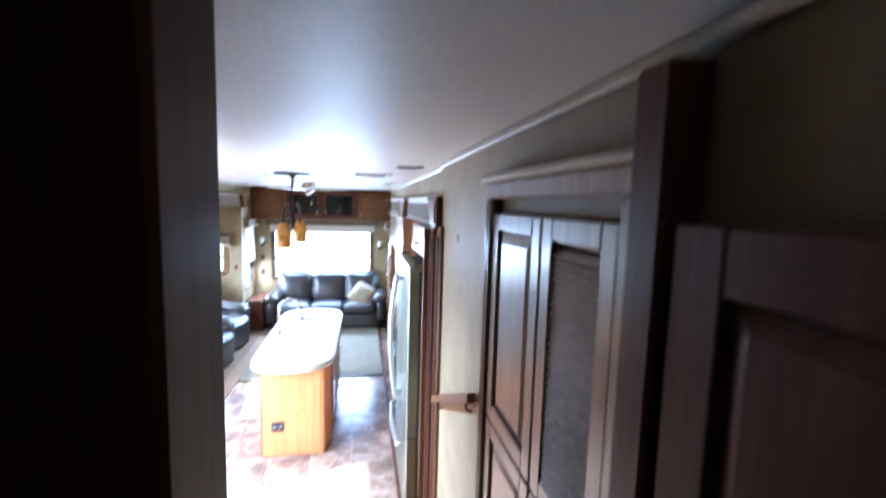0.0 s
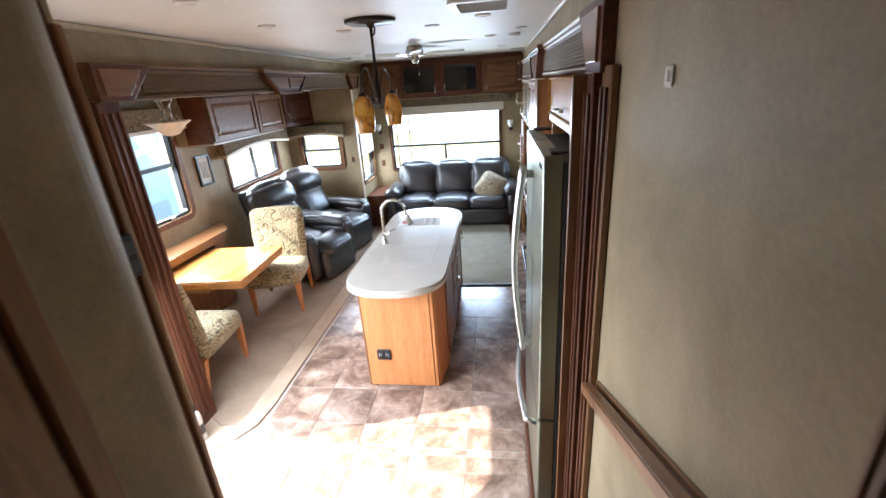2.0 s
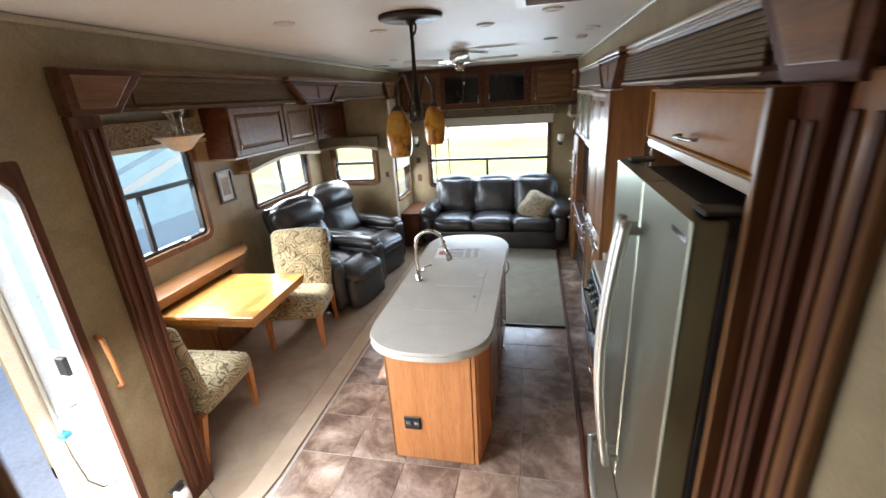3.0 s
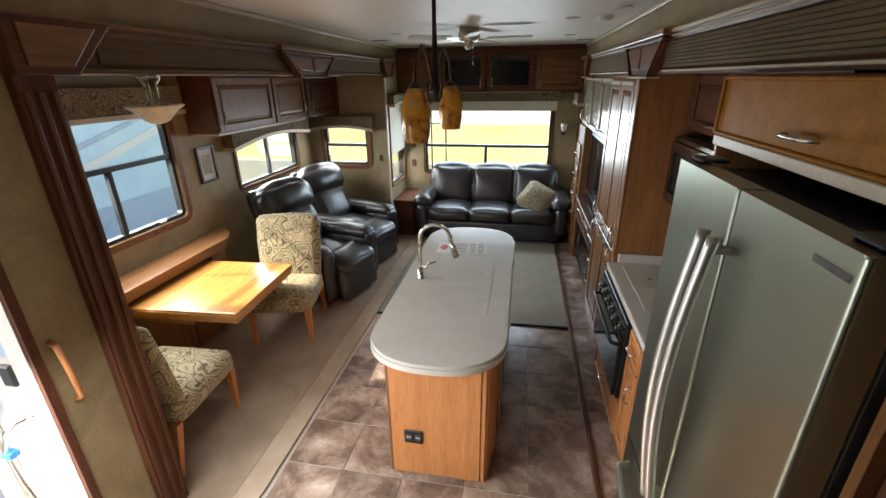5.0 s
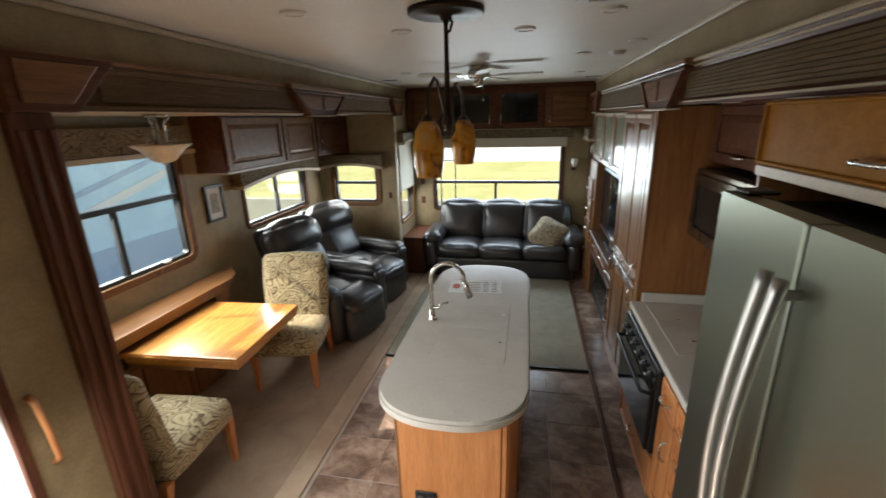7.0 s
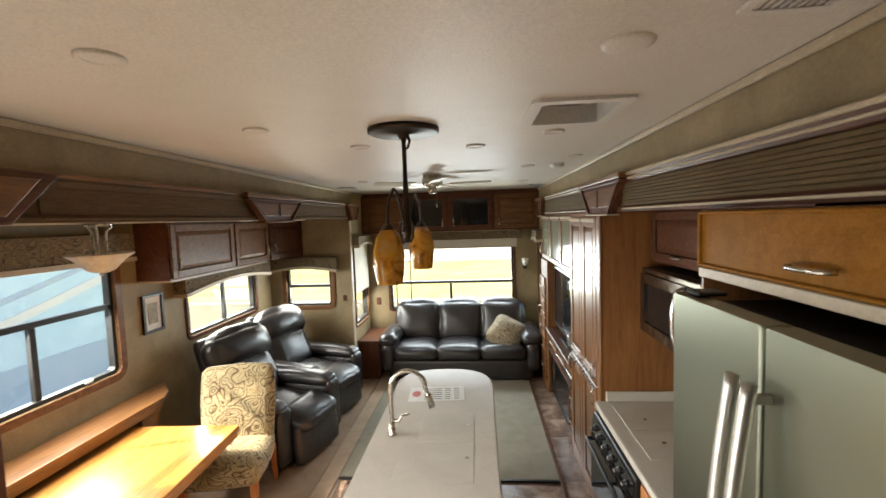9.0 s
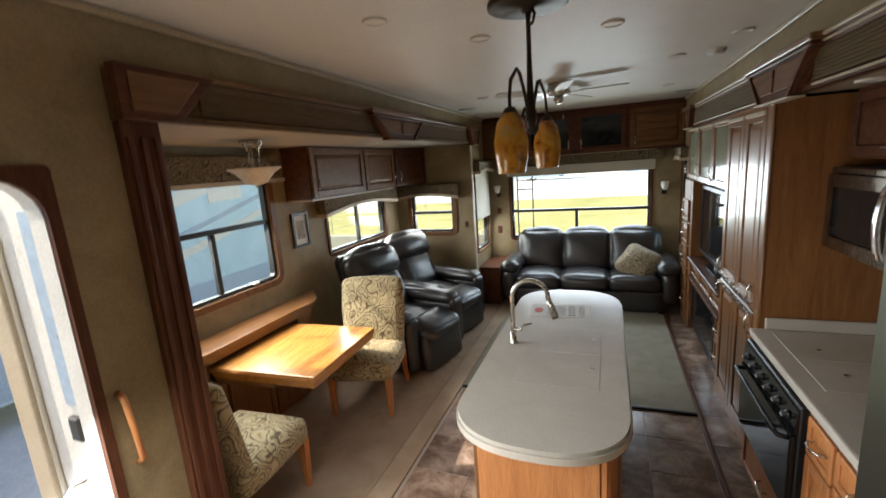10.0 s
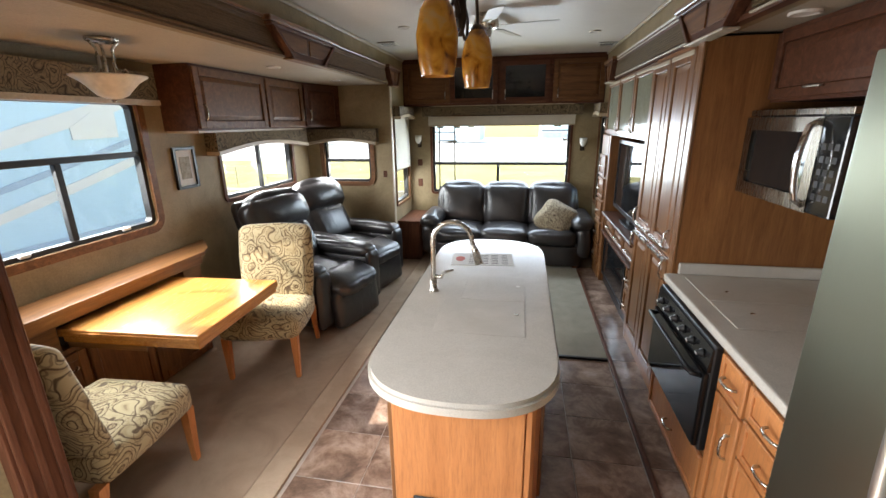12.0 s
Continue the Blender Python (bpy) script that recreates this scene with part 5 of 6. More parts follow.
def recliner(m, label):
    r = thing("recliner", m, label, "recliner", "recliners in the slide")
    part("base", cushion(0.60, 0.78, 0.22, 0.03, 0.0, 6, 0.004), LEATHER, r, "", pose(0, 0.0, 0.17), True)
    part("seat_cushion", cushion(0.57, 0.66, 0.20, 0.075, 0.035, 10, 0.010, 2), LEATHER, r, "plump leather seat", pose(0, -0.06, 0.40, 5), True)
    part("footrest_roll", cushion(0.57, 0.32, 0.17, 0.080, 0.02, 11, 0.010, 8, pleats(0.010, 26)), LEATHER, r, "thick pleated roll at the seat front", pose(0, -0.44, 0.42, 18), True)
    part("footrest", cushion(0.60, 0.10, 0.36, 0.035, 0.02, 9, 0.006, 6), LEATHER, r, "flat padded front panel", pose(0, -0.52, 0.215, -5), True)
    part("back_cushion", cushion(0.60, 0.20, 0.46, 0.085, 0.03, 11, 0.010, 4, pleats(0.016, 24)), LEATHER, r, "pleated lower back cushion", pose(0, 0.26, 0.66, -22), True)
    part("head_cushion", cushion(0.70, 0.27, 0.36, 0.125, 0.045, 11, 0.014, 7), LEATHER, r, "thick headrest cushion", pose(0, 0.38, 0.985, -20), True)
    part("back_shell", cushion(0.72, 0.12, 0.92, 0.05, 0.01, 8, 0.006, 5), LEATHER, r, "", pose(0, 0.41, 0.68, -18), True)
    for s in (-1, 1):
        part("armrest", cushion(0.15, 0.86, 0.47, 0.045, 0.006, 9, 0.006, s), LEATHER, r, "", pose(s * 0.375, -0.03, 0.31), True)
        part("arm_pad", cushion(0.20, 0.84, 0.13, 0.060, 0.015, 10, 0.008, s + 2), LEATHER, r, "padded armrest top", pose(s * 0.375, -0.04, 0.585), True)
        part("arm_front", cushion(0.17, 0.07, 0.50, 0.033, 0.008, 9, 0.004, s + 4), LEATHER, r, "rolled upright arm front", pose(s * 0.375, -0.46, 0.335), True)
    for x in (-0.3, 0.3):
        for y in (-0.36, 0.30):
            part("glide", lathe([(0.0, 0.0), (0.025, 0.0), (0.025, 0.07), (0.0, 0.07)], 10), BLACK, r, "", pose(x, y, 0.0))
    return r


recliner(pose(-2.33, 6.03, 0.012, 0, 0, 75), "dark brown leather recliner beside the dining chair")
recliner(pose(-2.34, 6.94, 0.012, 0, 0, 73), "dark brown leather recliner near the end wall")


# ---- dinette ----
cr = thing("credenza", pose(0, 0, 0), "cherry credenza along the window with a shelf and pull-out bay", "credenza")
part("shelf", prism([(-3.078, 3.345), (-2.80, 3.345), (-2.80, 5.22), (-2.86, 5.34), (-3.078, 5.56)], "z", 0.835, 0.862, 0.004), CHERRY_Y, cr, "long cherry shelf")
part("shelf_apron", B(-2.838, 3.35, 0.772, -2.812, 5.20, 0.8345, 0.003), CHERRY_Y, cr, "front board under the shelf")
part("carcase", B(-3.075, 3.35, 0.012, -2.86, 5.20, 0.60, 0.003), CHERRY, cr)
part("upright", B(-3.075, 3.35, 0.60, -2.84, 4.08, 0.834, 0.003), CHERRY_Y, cr)
part("upright", B(-3.075, 5.02, 0.60, -2.84, 5.20, 0.834, 0.003), CHERRY_Y, cr)
# black filler stands in for the deep shade under the shelf
part("bay", B(-3.07, 4.08, 0.60, -2.93, 5.02, 0.834), BLACK, cr, "black block painted in for the shade of the recess behind the table")
for y0, y1 in ((3.40, 4.20), (4.22, 4.64), (4.66, 5.18)):
    panel_door(cr, y1 - y0, 0.53, pose(-2.859, y0, 0.04, 0, 0, 90), CHERRY, CHERRY, 0.05, 0.018, ((y1 - y0) * 0.85, 0.44, 0.10, 90), slab=True)
tb = thing("dining_table", pose(-2.47, 4.535, 0.0, 0, 0, 3), "glossy honey cherry pull-out table at the dinette", "table")
part("tabletop", B(-0.42, -0.42, 0.690, 0.45, 0.44, 0.742, 0.010, 3), HONEY_Y, tb)
part("apron", B(-0.40, -0.408, 0.656, 0.438, 0.428, 0.6895, 0.006, 2), HONEY_Y, tb, "lower layer of the thick edge")
part("rail", B(-0.40, -0.39, 0.615, 0.10, -0.36, 0.655), CHERRY_X, tb)
part("rail", B(-0.42, 0.36, 0.615, 0.10, 0.40, 0.655), CHERRY_X, tb)
part("edge_bead", B(-0.40, -0.426, 0.702, 0.44, -0.419, 0.726, 0.002), HONEY_Y, tb, "moulded edge")


def dining_chair(m, label):
    c = thing("dining_chair", m, label, "chair", "dinette chairs")
    part("seat", cushion(0.56, 0.56, 0.17, 0.05, 0.025, 10, 0.004, 1), PAISLEY, c, "", pose(0, -0.03, 0.400), True)
    bow = lambda p: Vector((p.x * (1.0 + 0.10 * p.z), p.y + 0.10 * p.x * p.x * 0 - 0.06 * (p.z - 0.1) ** 2 + 0.22 * p.z, p.z))
    part("backrest", cushion(0.55, 0.10, 0.67, 0.045, 0.018, 11, 0.004, 2, bow), PAISLEY, c, "tall paisley back", pose(0, 0.245, 0.695), True)
    for x in (-1, 1):
        for y, lean in ((-0.27, 0.0), (0.26, 0.07)):
            bm = bmesh.new()
            rows = []
            for z, h, off in ((0.0, 0.015, lean), (0.34, 0.026, 0.0)):
                rows.append([bm.verts.new((x * 0.245 + u * h, y + off + v * h, z)) for u, v in ((-1, -1), (1, -1), (1, 1), (-1, 1))])
            bm.faces.new(rows[0][::-1]), bm.faces.new(rows[1])
            for k in range(4):
                bm.faces.new((rows[0][k], rows[0][(k + 1) % 4], rows[1][(k + 1) % 4], rows[1][k]))
            part("leg", bm, HONEY, c, "tapered honey wood leg")
    return c


dining_chair(pose(-2.21, 5.12, 0.012, 0, 0, 13), "paisley upholstered dining chair at the far end of the table")
dining_chair(pose(-2.31, 3.77, 0.012, 0, 0, 183), "paisley upholstered dining chair beside the opening post")

ws = thing("overhead_cabinet", pose(0, 0, 0), "dark cherry overhead cabinets above the recliners", "cabinet")
part("body", prism([(-3.078, 5.36), (-2.782, 5.36), (-2.782, 7.05), (-2.60, 7.637), (-3.078, 7.637)], "z", 1.785, 2.268), DARKWOOD_Y, ws)
panel_door(ws, 0.92, 0.45, pose(-2.781, 5.375, 1.80, 0, 0, 90), UMBER, UMBER, 0.06, 0.022, (0.06, 0.12, 0.12, 0))
panel_door(ws, 0.70, 0.45, pose(-2.781, 6.325, 1.80, 0, 0, 90), UMBER, UMBER, 0.06, 0.022, (0.64, 0.12, 0.12, 0))
panel_door(ws, 0.58, 0.45, pose(-2.778, 7.07, 1.80, 0, 0, 73), DARKWOOD_Y, DARKWOOD_Y, 0.06, 0.020, (0.06, 0.12, 0.12, 0))
part("under_rail", B(-3.07, 5.37, 1.768, -2.785, 7.0, 1.784), CREAMTRIM, ws, "pale lower edge")

pf = thing("picture_frame", pose(0, 0, 0), "small dark framed print on the wall between the windows", "picture")
part("frame", ring(5.40, 1.345, 5.59, 1.635, 0.004, 0.022, "x", -3.079, -3.055, 0.003), BLACK, pf)
part("mount", B(-3.079, 5.40, 1.345, -3.070, 5.59, 1.635), PAPER, pf, "pale mount")
part("print", B(-3.071, 5.44, 1.40, -3.067, 5.55, 1.58), mottled("muted_print", (0.16, 0.15, 0.11), (0.45, 0.42, 0.34), 26, 60, 0.6, 0.0), pf, "muted floral print")

lm = thing("bowl_lamp", pose(-2.50, 4.43, 0), "semi-flush lamp with a white alabaster bowl over the table", "ceiling lamp")
part("canopy", lathe([(0.0, 2.268), (0.075, 2.268), (0.072, 2.252), (0.045, 2.244), (0.0, 2.244)], 24), NICKEL, lm, "", None, True)
part("bowl", lathe([(0.0, 1.968), (0.035, 1.970), (0.070, 1.985), (0.098, 2.018), (0.128, 2.050), (0.172, 2.078), (0.175, 2.084), (0.170, 2.086), (0.124, 2.059), (0.092, 2.026), (0.064, 1.994), (0.0, 1.980)], 36), FROSTED, lm, "white alabaster bowl with a flared rim", None, True)
part("finial", lathe([(0.0, 1.948), (0.009, 1.953), (0.013, 1.964), (0.0, 1.970)], 12), NICKEL, lm, "", None, True)
for k in range(3):
    a = math.tau * k / 3 + 0.4
    c, s_ = math.cos(a), math.sin(a)
    part("arm", tube([(r * c, r * s_, z) for r, z in ((0.040, 2.250), (0.062, 2.262), (0.066, 2.245), (0.040, 2.215), (0.036, 2.16), (0.040, 2.09), (0.030, 2.03), (0.010, 1.985))], 0.0075, 8), NICKEL, lm, "curled metal rod", None, True)
    part("scroll", tube([(r * c, r * s_, z) for r, z in ((0.038, 2.11), (0.075, 2.085), (0.095, 2.098), (0.085, 2.118), (0.068, 2.108))], 0.005, 8), NICKEL, lm, "small scroll over the bowl", None, True)

fe = thing("fire_extinguisher", pose(-1.86, 3.085, 0.0), "small white fire extinguisher with a black head on the floor", "fire extinguisher")
part("bottle", lathe([(0.0, 0.0), (0.040, 0.0), (0.043, 0.008), (0.043, 0.20), (0.036, 0.235), (0.018, 0.25), (0.0, 0.25)], 20), WHITE, fe, "", None, True)
part("label", lathe([(0.0438, 0.07), (0.0438, 0.15)], 20), DARKGREY, fe, "grey label band")
part("head", B(-0.020, -0.020, 0.25, 0.020, 0.020, 0.275, 0.004), BLACK, fe)
part("lever", B(-0.012, -0.065, 0.276, 0.012, 0.030, 0.286, 0.003), BLACK, fe)

# ---- ceiling: pendant, fan, vents, lights ----
pd = thing("pendant_lamp", pose(-0.56, 4.03, 0), "dark bronze pendant with scrolled arms and mottled amber glass shades", "pendant lamp")
part("canopy", lathe([(0.0, 2.646), (0.165, 2.646), (0.165, 2.628), (0.150, 2.622), (0.03, 2.620), (0.022, 2.600), (0.0, 2.600)], 36), BRONZE, pd, "round dark canopy", None, True)
part("stem", tube([(0, 0, 2.63), (0, 0, 2.58), (0, 0, 2.45), (0, 0, 2.30), (0, 0, 2.18), (0, 0, 2.12)], [0.018, 0.010, 0.010, 0.014, 0.024, 0.008], 12), BRONZE, pd, "", None, True)
part("hook", tube([(0.015, -0.01, 2.62), (0.03, -0.015, 2.59), (0.02, -0.01, 2.56), (0.0, 0, 2.55)], 0.006, 8), BRONZE, pd, "", None, True)
for ux, uy in ((-0.038, -0.25), (0.03, 0.28)):
    d = math.hypot(ux, uy)
    cx, cy = ux / d, uy / d
    sp = lambda u, z: (cx * u, cy * u, z)
    part("arm", tube([sp(0, 2.17), sp(0.04, 2.22), sp(0.09, 2.30), sp(0.13, 2.35), sp(0.165, 2.36), sp(d * 0.93, 2.31), sp(d, 2.25), sp(d, 2.20)], 0.007, 10), BRONZE, pd, "scrolled arm", None, True)
    part("scroll", tube([sp(0.02, 2.14), sp(0.06, 2.12), sp(0.10, 2.14), sp(0.11, 2.19), sp(0.08, 2.22), sp(0.05, 2.20), sp(0.055, 2.17)], 0.006, 8), BRONZE, pd, "curled scroll", None, True)
    z = 1.965
    sh = part("shade", lathe([(0.052, z), (0.063, z + 0.06), (0.066, z + 0.12), (0.052, z + 0.19), (0.030, z + 0.225), (0.026, z + 0.22), (0.048, z + 0.187), (0.061, z + 0.12), (0.058, z + 0.06), (0.048, z + 0.002), (0.052, z)], 24, None, (ux, uy, 0)), AMBER, pd, "mottled amber glass shade", None, True)
    part("cap", lathe([(0.0, z + 0.25), (0.018, z + 0.245), (0.032, z + 0.222), (0.034, z + 0.212), (0.0, z + 0.212)], 16, None, (ux, uy, 0)), BRONZE, sh, "bronze cap", None, True)
    part("bulb", lathe([(0.0, z + 0.03), (0.018, z + 0.05), (0.022, z + 0.08), (0.012, z + 0.13), (0.010, z + 0.21), (0.0, z + 0.21)], 12, None, (ux, uy, 0)), FROSTED, sh, "unlit bulb", None, True)

cf = thing("ceiling_fan", pose(-0.65, 6.10, 0), "brushed nickel ceiling fan with pale blades at rest", "ceiling fan")
part("motor", lathe([(0.0, 2.636), (0.085, 2.636), (0.09, 2.60), (0.10, 2.585), (0.10, 2.545), (0.07, 2.525), (0.0, 2.52)], 28), NICKEL, cf, "", None, True)
part("light_kit", lathe([(0.0, 2.46), (0.03, 2.465), (0.045, 2.49), (0.045, 2.52), (0.0, 2.525)], 20), NICKEL, cf, "", None, True)
for k in range(5):
    mm = pose(0, 0, 2.555, 0, 0, 72 * k - 6) @ pose(0, 0, 0, 11, 0, 0)
    bl = part("blade", prism(rounded(0.17, -0.058, 0.56, 0.058, 0.04, 4), "z", -0.003, 0.003), WHITE if k % 2 == 0 else SHADECLOTH, cf, "pale fan blade", mm)
    part("blade_iron", B(0.07, -0.018, -0.007, 0.21, 0.018, -0.003), NICKEL, bl)
part("pull_chain", tube([(0.04, -0.02, 2.47), (0.04, -0.02, 2.36)], 0.002, 6), NICKEL, cf)
part("chain_bob", lathe([(0.0, 2.33), (0.006, 2.34), (0.006, 2.355), (0.0, 2.362)], 8, None, (0.04, -0.02, 0)), WHITE, cf)

rv = thing("roof_vent", pose(0, 0, 0), "square roof vent with a pale frame set in the ceiling", "roof vent")
zt = zc(3.87)
part("frame", ring(0.025, 3.695, 0.315, 4.045, 0.02, 0.045, "z", zt - 0.012, zt + 0.004, 0.03), WHITE, rv)
for q in ((0.012, 3.681, 0.024, 4.059), (0.316, 3.681, 0.328, 4.059), (0.024, 3.681, 0.316, 3.694), (0.024, 4.046, 0.316, 4.059)):
    part("wall", B(q[0], q[1], zt - 0.002, q[2], q[3], zt + 0.11), WHITE, rv)
part("lid", prism([(0.012, zt + 0.10), (0.328, zt + 0.10), (0.328, zt + 0.12), (0.012, zt + 0.12)], "y", 3.681, 4.059), DARKGREY, rv, "dark lid")
part("fan_ring", lathe([(0.12, 0.0), (0.135, 0.0), (0.135, 0.03), (0.12, 0.03), (0.12, 0.0)], 28), mottled("mauve_plastic", (0.42, 0.34, 0.36), (0.50, 0.42, 0.44), 6, 90, 0.5, 0.02), rv, "", pose(0.17, 3.87, zt + 0.05), True)

def grille(x0, y0, x1, y1, n, label):
    g = thing("ceiling_grille", pose(0, 0, 0), label, "vent", "ceiling grilles")
    z = zc((y0 + y1) / 2)
    part("backing", B(x0, y0, z - 0.006, x1, y1, z + 0.004), DARKGREY, g)
    part("frame", ring(x0 + 0.012, y0 + 0.012, x1 - 0.012, y1 - 0.012, 0.004, 0.02, "z", z - 0.014, z - 0.005, 0.008), WHITE, g)
    for k in range(n):
        x = x0 + 0.02 + (x1 - x0 - 0.04) * k / (n - 1)
        part("slat", B(x - 0.003, y0 + 0.012, z - 0.012, x + 0.003, y1 - 0.012, z - 0.006), WHITE, g)

grille(0.34, 2.80, 0.52, 3.03, 9, "white ceiling air grille near the steps")
grille(-1.86, 7.02, -1.68, 7.20, 6, "small white ceiling grille near the fan")
grille(0.44, 7.62, 0.62, 7.80, 6, "small white ceiling grille by the rear cabinets")


def downlight(x, y, z, r=0.055):
    d = thing("recessed_light", pose(x, y, z), "flat white recessed ceiling light, unlit", "recessed light", "recessed ceiling lights")
    part("rim", lathe([(r * 0.72, -0.004), (r * 0.8, -0.010), (r, -0.008), (r, 0.002)], 24), CEIL, d, "", None, True)
    part("lens", lathe([(0.0, -0.006), (r * 0.73, -0.005)], 24), CEIL, d)

for x, y in ((-0.23, 4.56), (-0.87, 4.42), (-1.20, 3.90), (-1.14, 3.05), (0.16, 4.25), (0.46, 5.15), (0.19, 5.62), (0.30, 7.0), (-1.4, 6.4)):
    downlight(x, y, zc(y))
for y in (5.75, 6.95):
    downlight(-2.32, y, 2.268)
for y in (4.6, 3.95):
    downlight(0.82, y, 2.248, 0.06)
spk = thing("ceiling_speaker", pose(0.16, 3.18, zc(3.18)), "round white ceiling speaker", "speaker")
part("cover", lathe([(0.0, -0.009), (0.05, -0.008), (0.063, -0.005), (0.065, 0.002)], 28), CEIL, spk, "", None, True)
sm = thing("smoke_alarm", pose(0.42, 5.60, zc(5.6)), "round white alarm on the ceiling", "smoke alarm")
part("cover", lathe([(0.0, -0.030), (0.045, -0.028), (0.055, -0.015), (0.058, 0.002)], 24), WHITE, sm, "", None, True)

# ---- outside ----
GRASS = mottled("dry_grass", (0.36, 0.36, 0.13), (0.58, 0.52, 0.26), 0.35, 9, 0.95, 0.4, 0.1, shift=False)
GRAVEL = mottled("pale_gravel", (0.64, 0.63, 0.61), (0.78, 0.77, 0.75), 1.2, 30, 0.95, 0.5, 0.1, shift=False)
# white fibreglass; the sky's blue reflection is put into its base colour
COACH_SKY = mottled("coach_fibreglass_sky_tint", (0.50, 0.70, 0.82), (0.57, 0.76, 0.87), 0.6, 30, 0.28, 0.01, 0.5)
COACHDARK = mottled("coach_dark_band", (0.05, 0.05, 0.06), (0.07, 0.07, 0.08), 0.8, 30, 0.30, 0.01, 0.5)
CONCRETE = mottled("pale_concrete", (0.44, 0.42, 0.38), (0.55, 0.53, 0.49), 1.5, 40, 0.9, 0.3, 0.2, shift=False)
GZ = -0.95
setting("ground", B(-400, -400, GZ - 0.5, 400, 400, GZ), GRASS, "dry yellow-green grass field")
setting("pavement", B(-9.0, -9.0, GZ, 4.0, 9.6, GZ + 0.03), GRAVEL, "pale gravel parking pad")
setting("pavement_far", B(-90, 34.0, GZ, 90, 80.0, GZ + 0.03), GRAVEL, "pale gravel lot across the field")
setting("wall_garden", B(-14, 13.0, GZ, 12, 13.25, GZ + 1.05), CONCRETE, "low pale concrete wall beyond the pad")


def trailer(m, length, label, glazed=True):
    """A parked coach, its near side towards local +x."""
    t = thing("travel_trailer", m, label, "trailer", "parked trailers")
    part("body", prism(rounded(0, 0.36, length, 3.35, 0.24, 6), "x", -2.4, 0.0), COACH_SKY, t)
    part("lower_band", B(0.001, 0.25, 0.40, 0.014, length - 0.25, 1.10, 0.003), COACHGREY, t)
    part("dark_band", B(0.001, 0.05, 1.36, 0.016, length * 0.58, 1.52, 0.003), COACHDARK, t)
    # three rising stripes, then a white quad painting a patch of sunlight
    for k, (u, z, run, rise, h, mm) in enumerate(((0.66, 2.10, 0.30, 1.05, 0.24, WHITE), (0.62, 1.10, 0.36, 1.15, 0.15, WHITE), (0.60, 1.42, 0.38, 1.20, 0.09, COACHGREY), (0.86, 2.55, 0.06, 0.02, 0.42, WHITE))):
        low = [(length * (u + run * i / 12), z + rise * (i / 12) ** 1.25) for i in range(13)]
        up = [(y, q + h * (0.45 + 0.55 * min(1.0, i / 6))) for i, (y, q) in enumerate(low)]
        part("swoosh", prism(low + up[::-1], "x", 0.002, 0.010 + 0.003 * k), mm, t, "rising stripe; the fourth is a sunlit patch painted white")
    for k in range(4):
        part("badge_shape", prism(rounded(length * 0.42 + 0.36 * k, 0.95, length * 0.42 + 0.28 + 0.36 * k, 1.22, 0.09, 5), "x", 0.013, 0.022), WHITE, t, "pale plain badge shape")
    for u in (0.48, 0.56):
        w = part("wheel", lathe([(0.0, -0.1), (0.16, -0.1), (0.20, -0.08), (0.36, -0.10), (0.38, 0.0), (0.36, 0.10), (0.0, 0.10)], 28), BLACK, t, "", pose(-0.14, length * u, 0.40, 0, 90, 0), True)
        part("rim", lathe([(0.0, 0.102), (0.17, 0.102), (0.19, 0.115), (0.0, 0.12)], 20), NICKEL, w)
    for u, v in ((0.25, 2.0), (0.55, 2.0), (0.8, 2.1)) if glazed else ():
        part("window", B(0.001, length * u, v, 0.020, length * u + 0.9, v + 0.55, 0.006), DARKGLASS, t)
    return t


trailer(pose(-7.3, -3.5, GZ + 0.03), 13.5, "white parked trailer with grey curved stripes beside the entry", False)
for x, y, ln, rz in ((-14, 62, 8, 80), (2, 66, 7, 95), (16, 60, 9, 88), (-34, 58, 8, 84)):
    trailer(pose(x, y, GZ, 0, 0, rz - 180), ln, "white parked trailer far across the field")
ld = thing("roof_ladder", pose(0, 0, 0), "thin black ladder fixed outside the rear window", "ladder")
for x in (-1.55, -1.32):
    part("rail", tube([(x, 8.74, 0.0), (x, 8.74, 2.7), (x, 8.66, 2.86)], 0.010, 8), BLACK, ld, "", None, True)
for k in range(8):
    part("rung", tube([(-1.55, 8.74, 0.2 + 0.34 * k), (-1.32, 8.74, 0.2 + 0.34 * k)], 0.008, 8), BLACK, ld, "", None, True)
fn = thing("wire_fence", pose(0, 0, 0), "low wire fence along the field beside the coach", "fence")
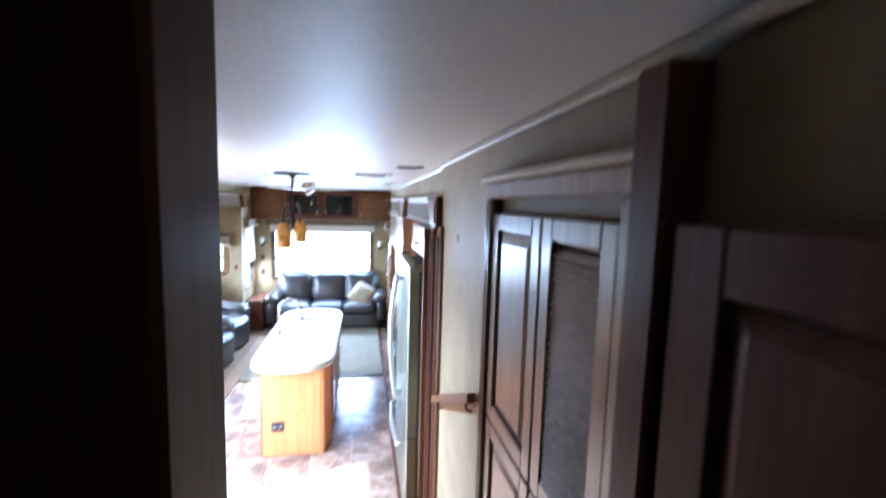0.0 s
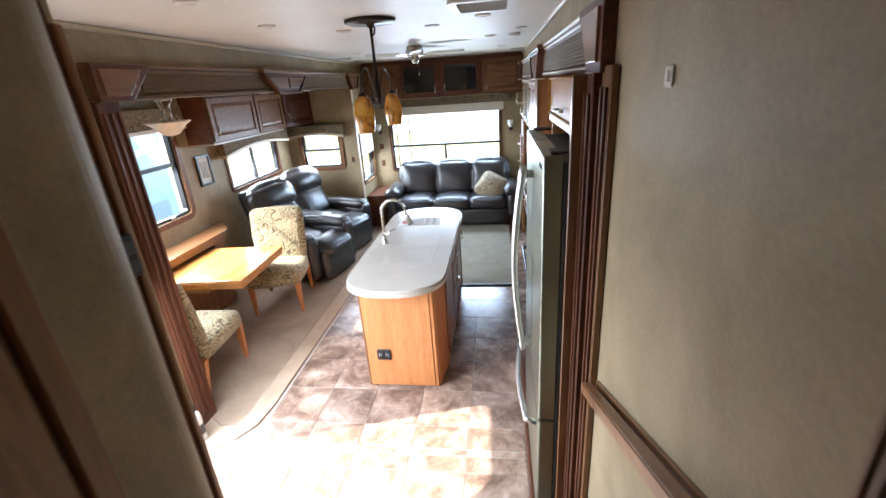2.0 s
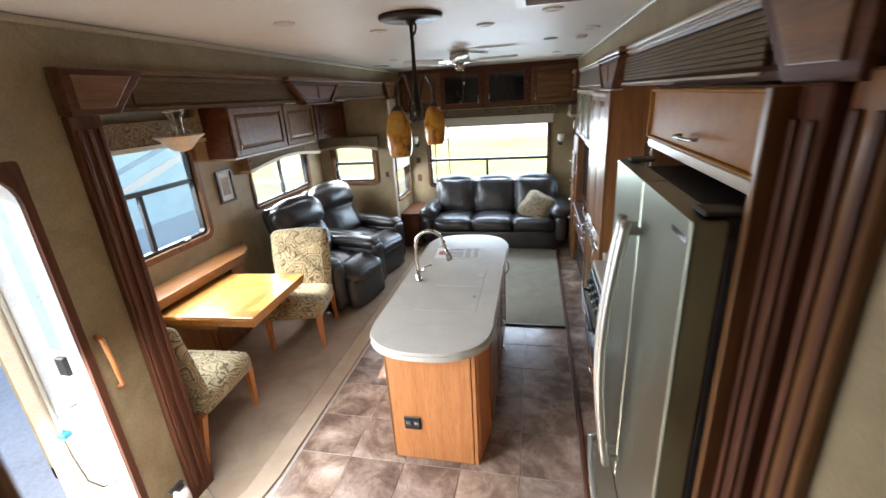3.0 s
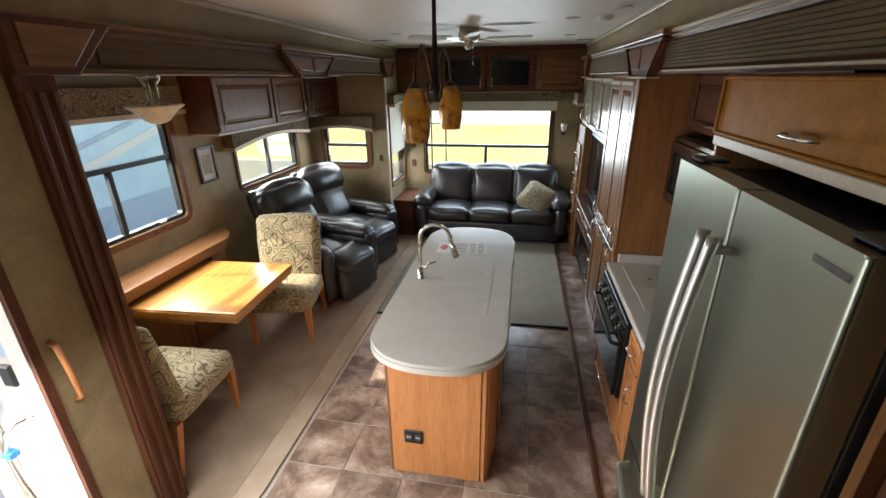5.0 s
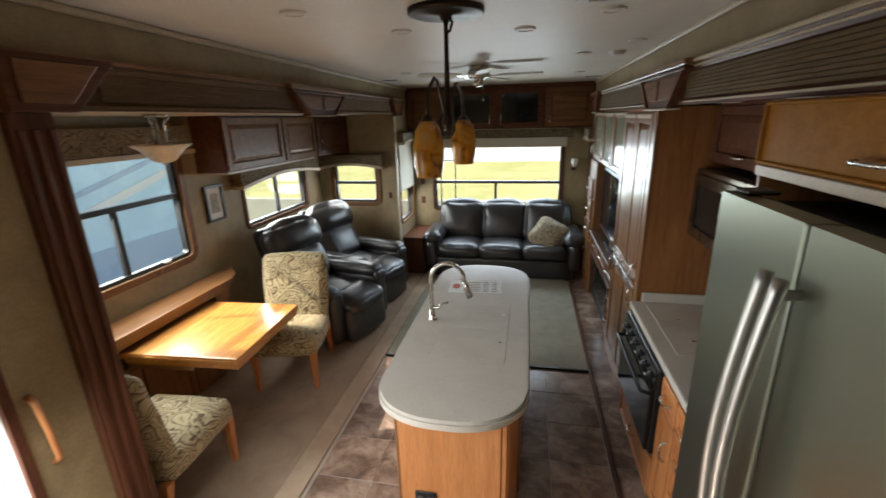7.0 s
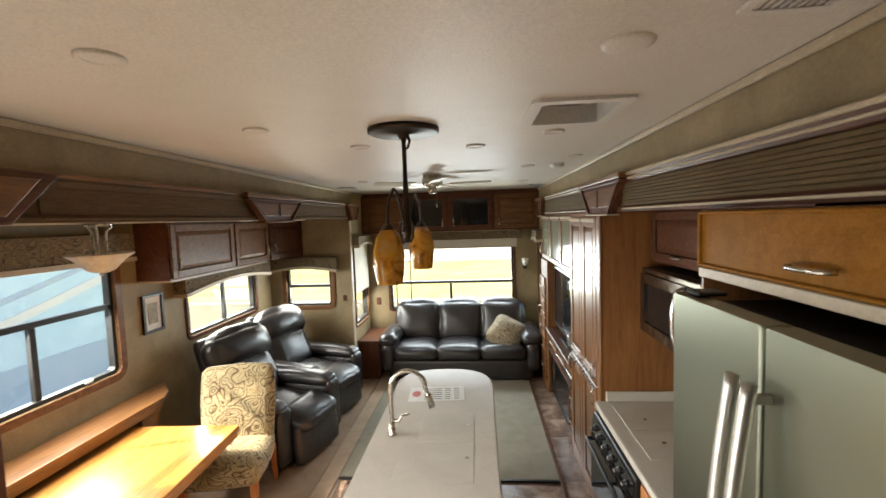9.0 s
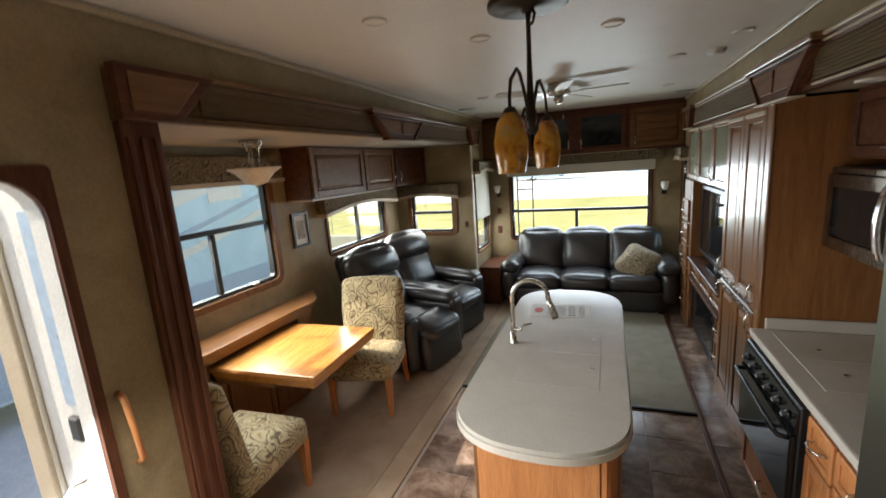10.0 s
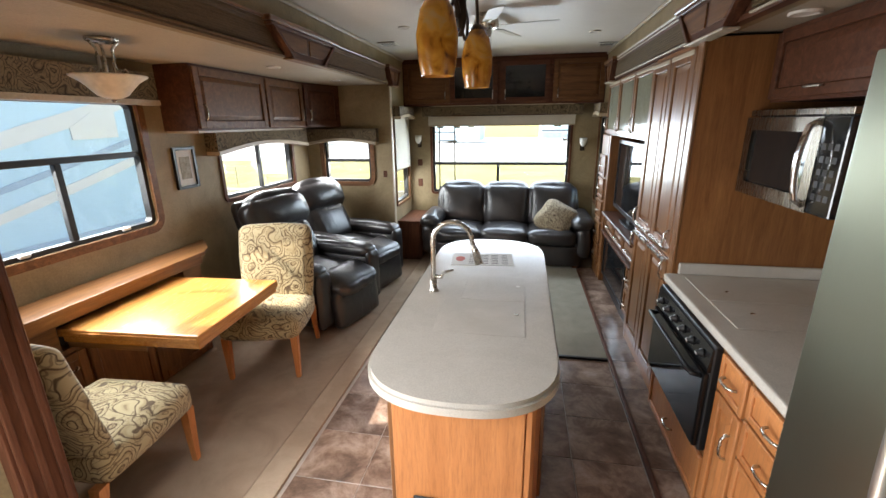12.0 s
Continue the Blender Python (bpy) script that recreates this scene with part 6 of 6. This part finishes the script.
for k in range(14):
    part("post", tube([(-12.0, 3.0 + 2.2 * k, GZ), (-12.0, 3.0 + 2.2 * k, GZ + 1.15)], 0.03, 8), NICKEL, fn)
for z in (0.4, 0.75, 1.1):
    part("wire", tube([(-12.0, 3.0, GZ + z), (-12.0, 31.6, GZ + z)], 0.008, 6), NICKEL, fn)

# ---- floor tiles ----
def tiles(parent, xs, ys, z, pitch, gap=0.004, thick=0.0035):
    meshes = {}
    for x0, x1 in xs:
        for y0, y1 in ys:
            w, d = round(x1 - x0 - gap, 4), round(y1 - y0 - gap, 4)
            if w < 0.02 or d < 0.02:
                continue
            if (w, d) not in meshes:
                bm = B(-w / 2, -d / 2, 0, w / 2, d / 2, thick, 0.0012)
                me = bpy.data.meshes.new("tile")
                bmesh.ops.recalc_face_normals(bm, faces=bm.faces)
                bm.to_mesh(me)
                bm.free()
                me.materials.append(TILE)
                meshes[(w, d)] = me
            ob = new("tile", meshes[(w, d)])
            ob.parent = parent
            ob.matrix_basis = pose((x0 + x1) / 2, (y0 + y1) / 2, z - 0.001)


def spans(a, b, origin, pitch):
    k0 = math.floor((a - origin) / pitch)
    cuts = [a] + [origin + pitch * k for k in range(k0, k0 + 60) if a + 0.01 < origin + pitch * k < b - 0.01] + [b]
    return list(zip(cuts, cuts[1:]))


PITCH = 0.372
floor_ob, upper_ob = bpy.data.objects["floor"], bpy.data.objects["floor_upper"]
tiles(floor_ob, spans(-1.498, 0.393, 0.012, PITCH), spans(3.11, 5.503, 3.675, PITCH), -0.003, PITCH)
tiles(floor_ob, spans(-1.948, 0.393, 0.012, PITCH), spans(2.425, 3.055, 3.675, PITCH), -0.003, PITCH)
tiles(floor_ob, spans(-1.498, 0.393, 0.012, PITCH), spans(3.058, 3.107, 3.675, PITCH), -0.003, PITCH)
tiles(floor_ob, spans(0.427, 0.80, 0.012, PITCH), spans(3.49, 7.85, 3.675, PITCH), -0.003, PITCH)
tiles(upper_ob, spans(-0.55, 0.598, 0.012, PITCH), spans(-2.1, 1.813, 1.75, PITCH), UP - 0.003, PITCH)
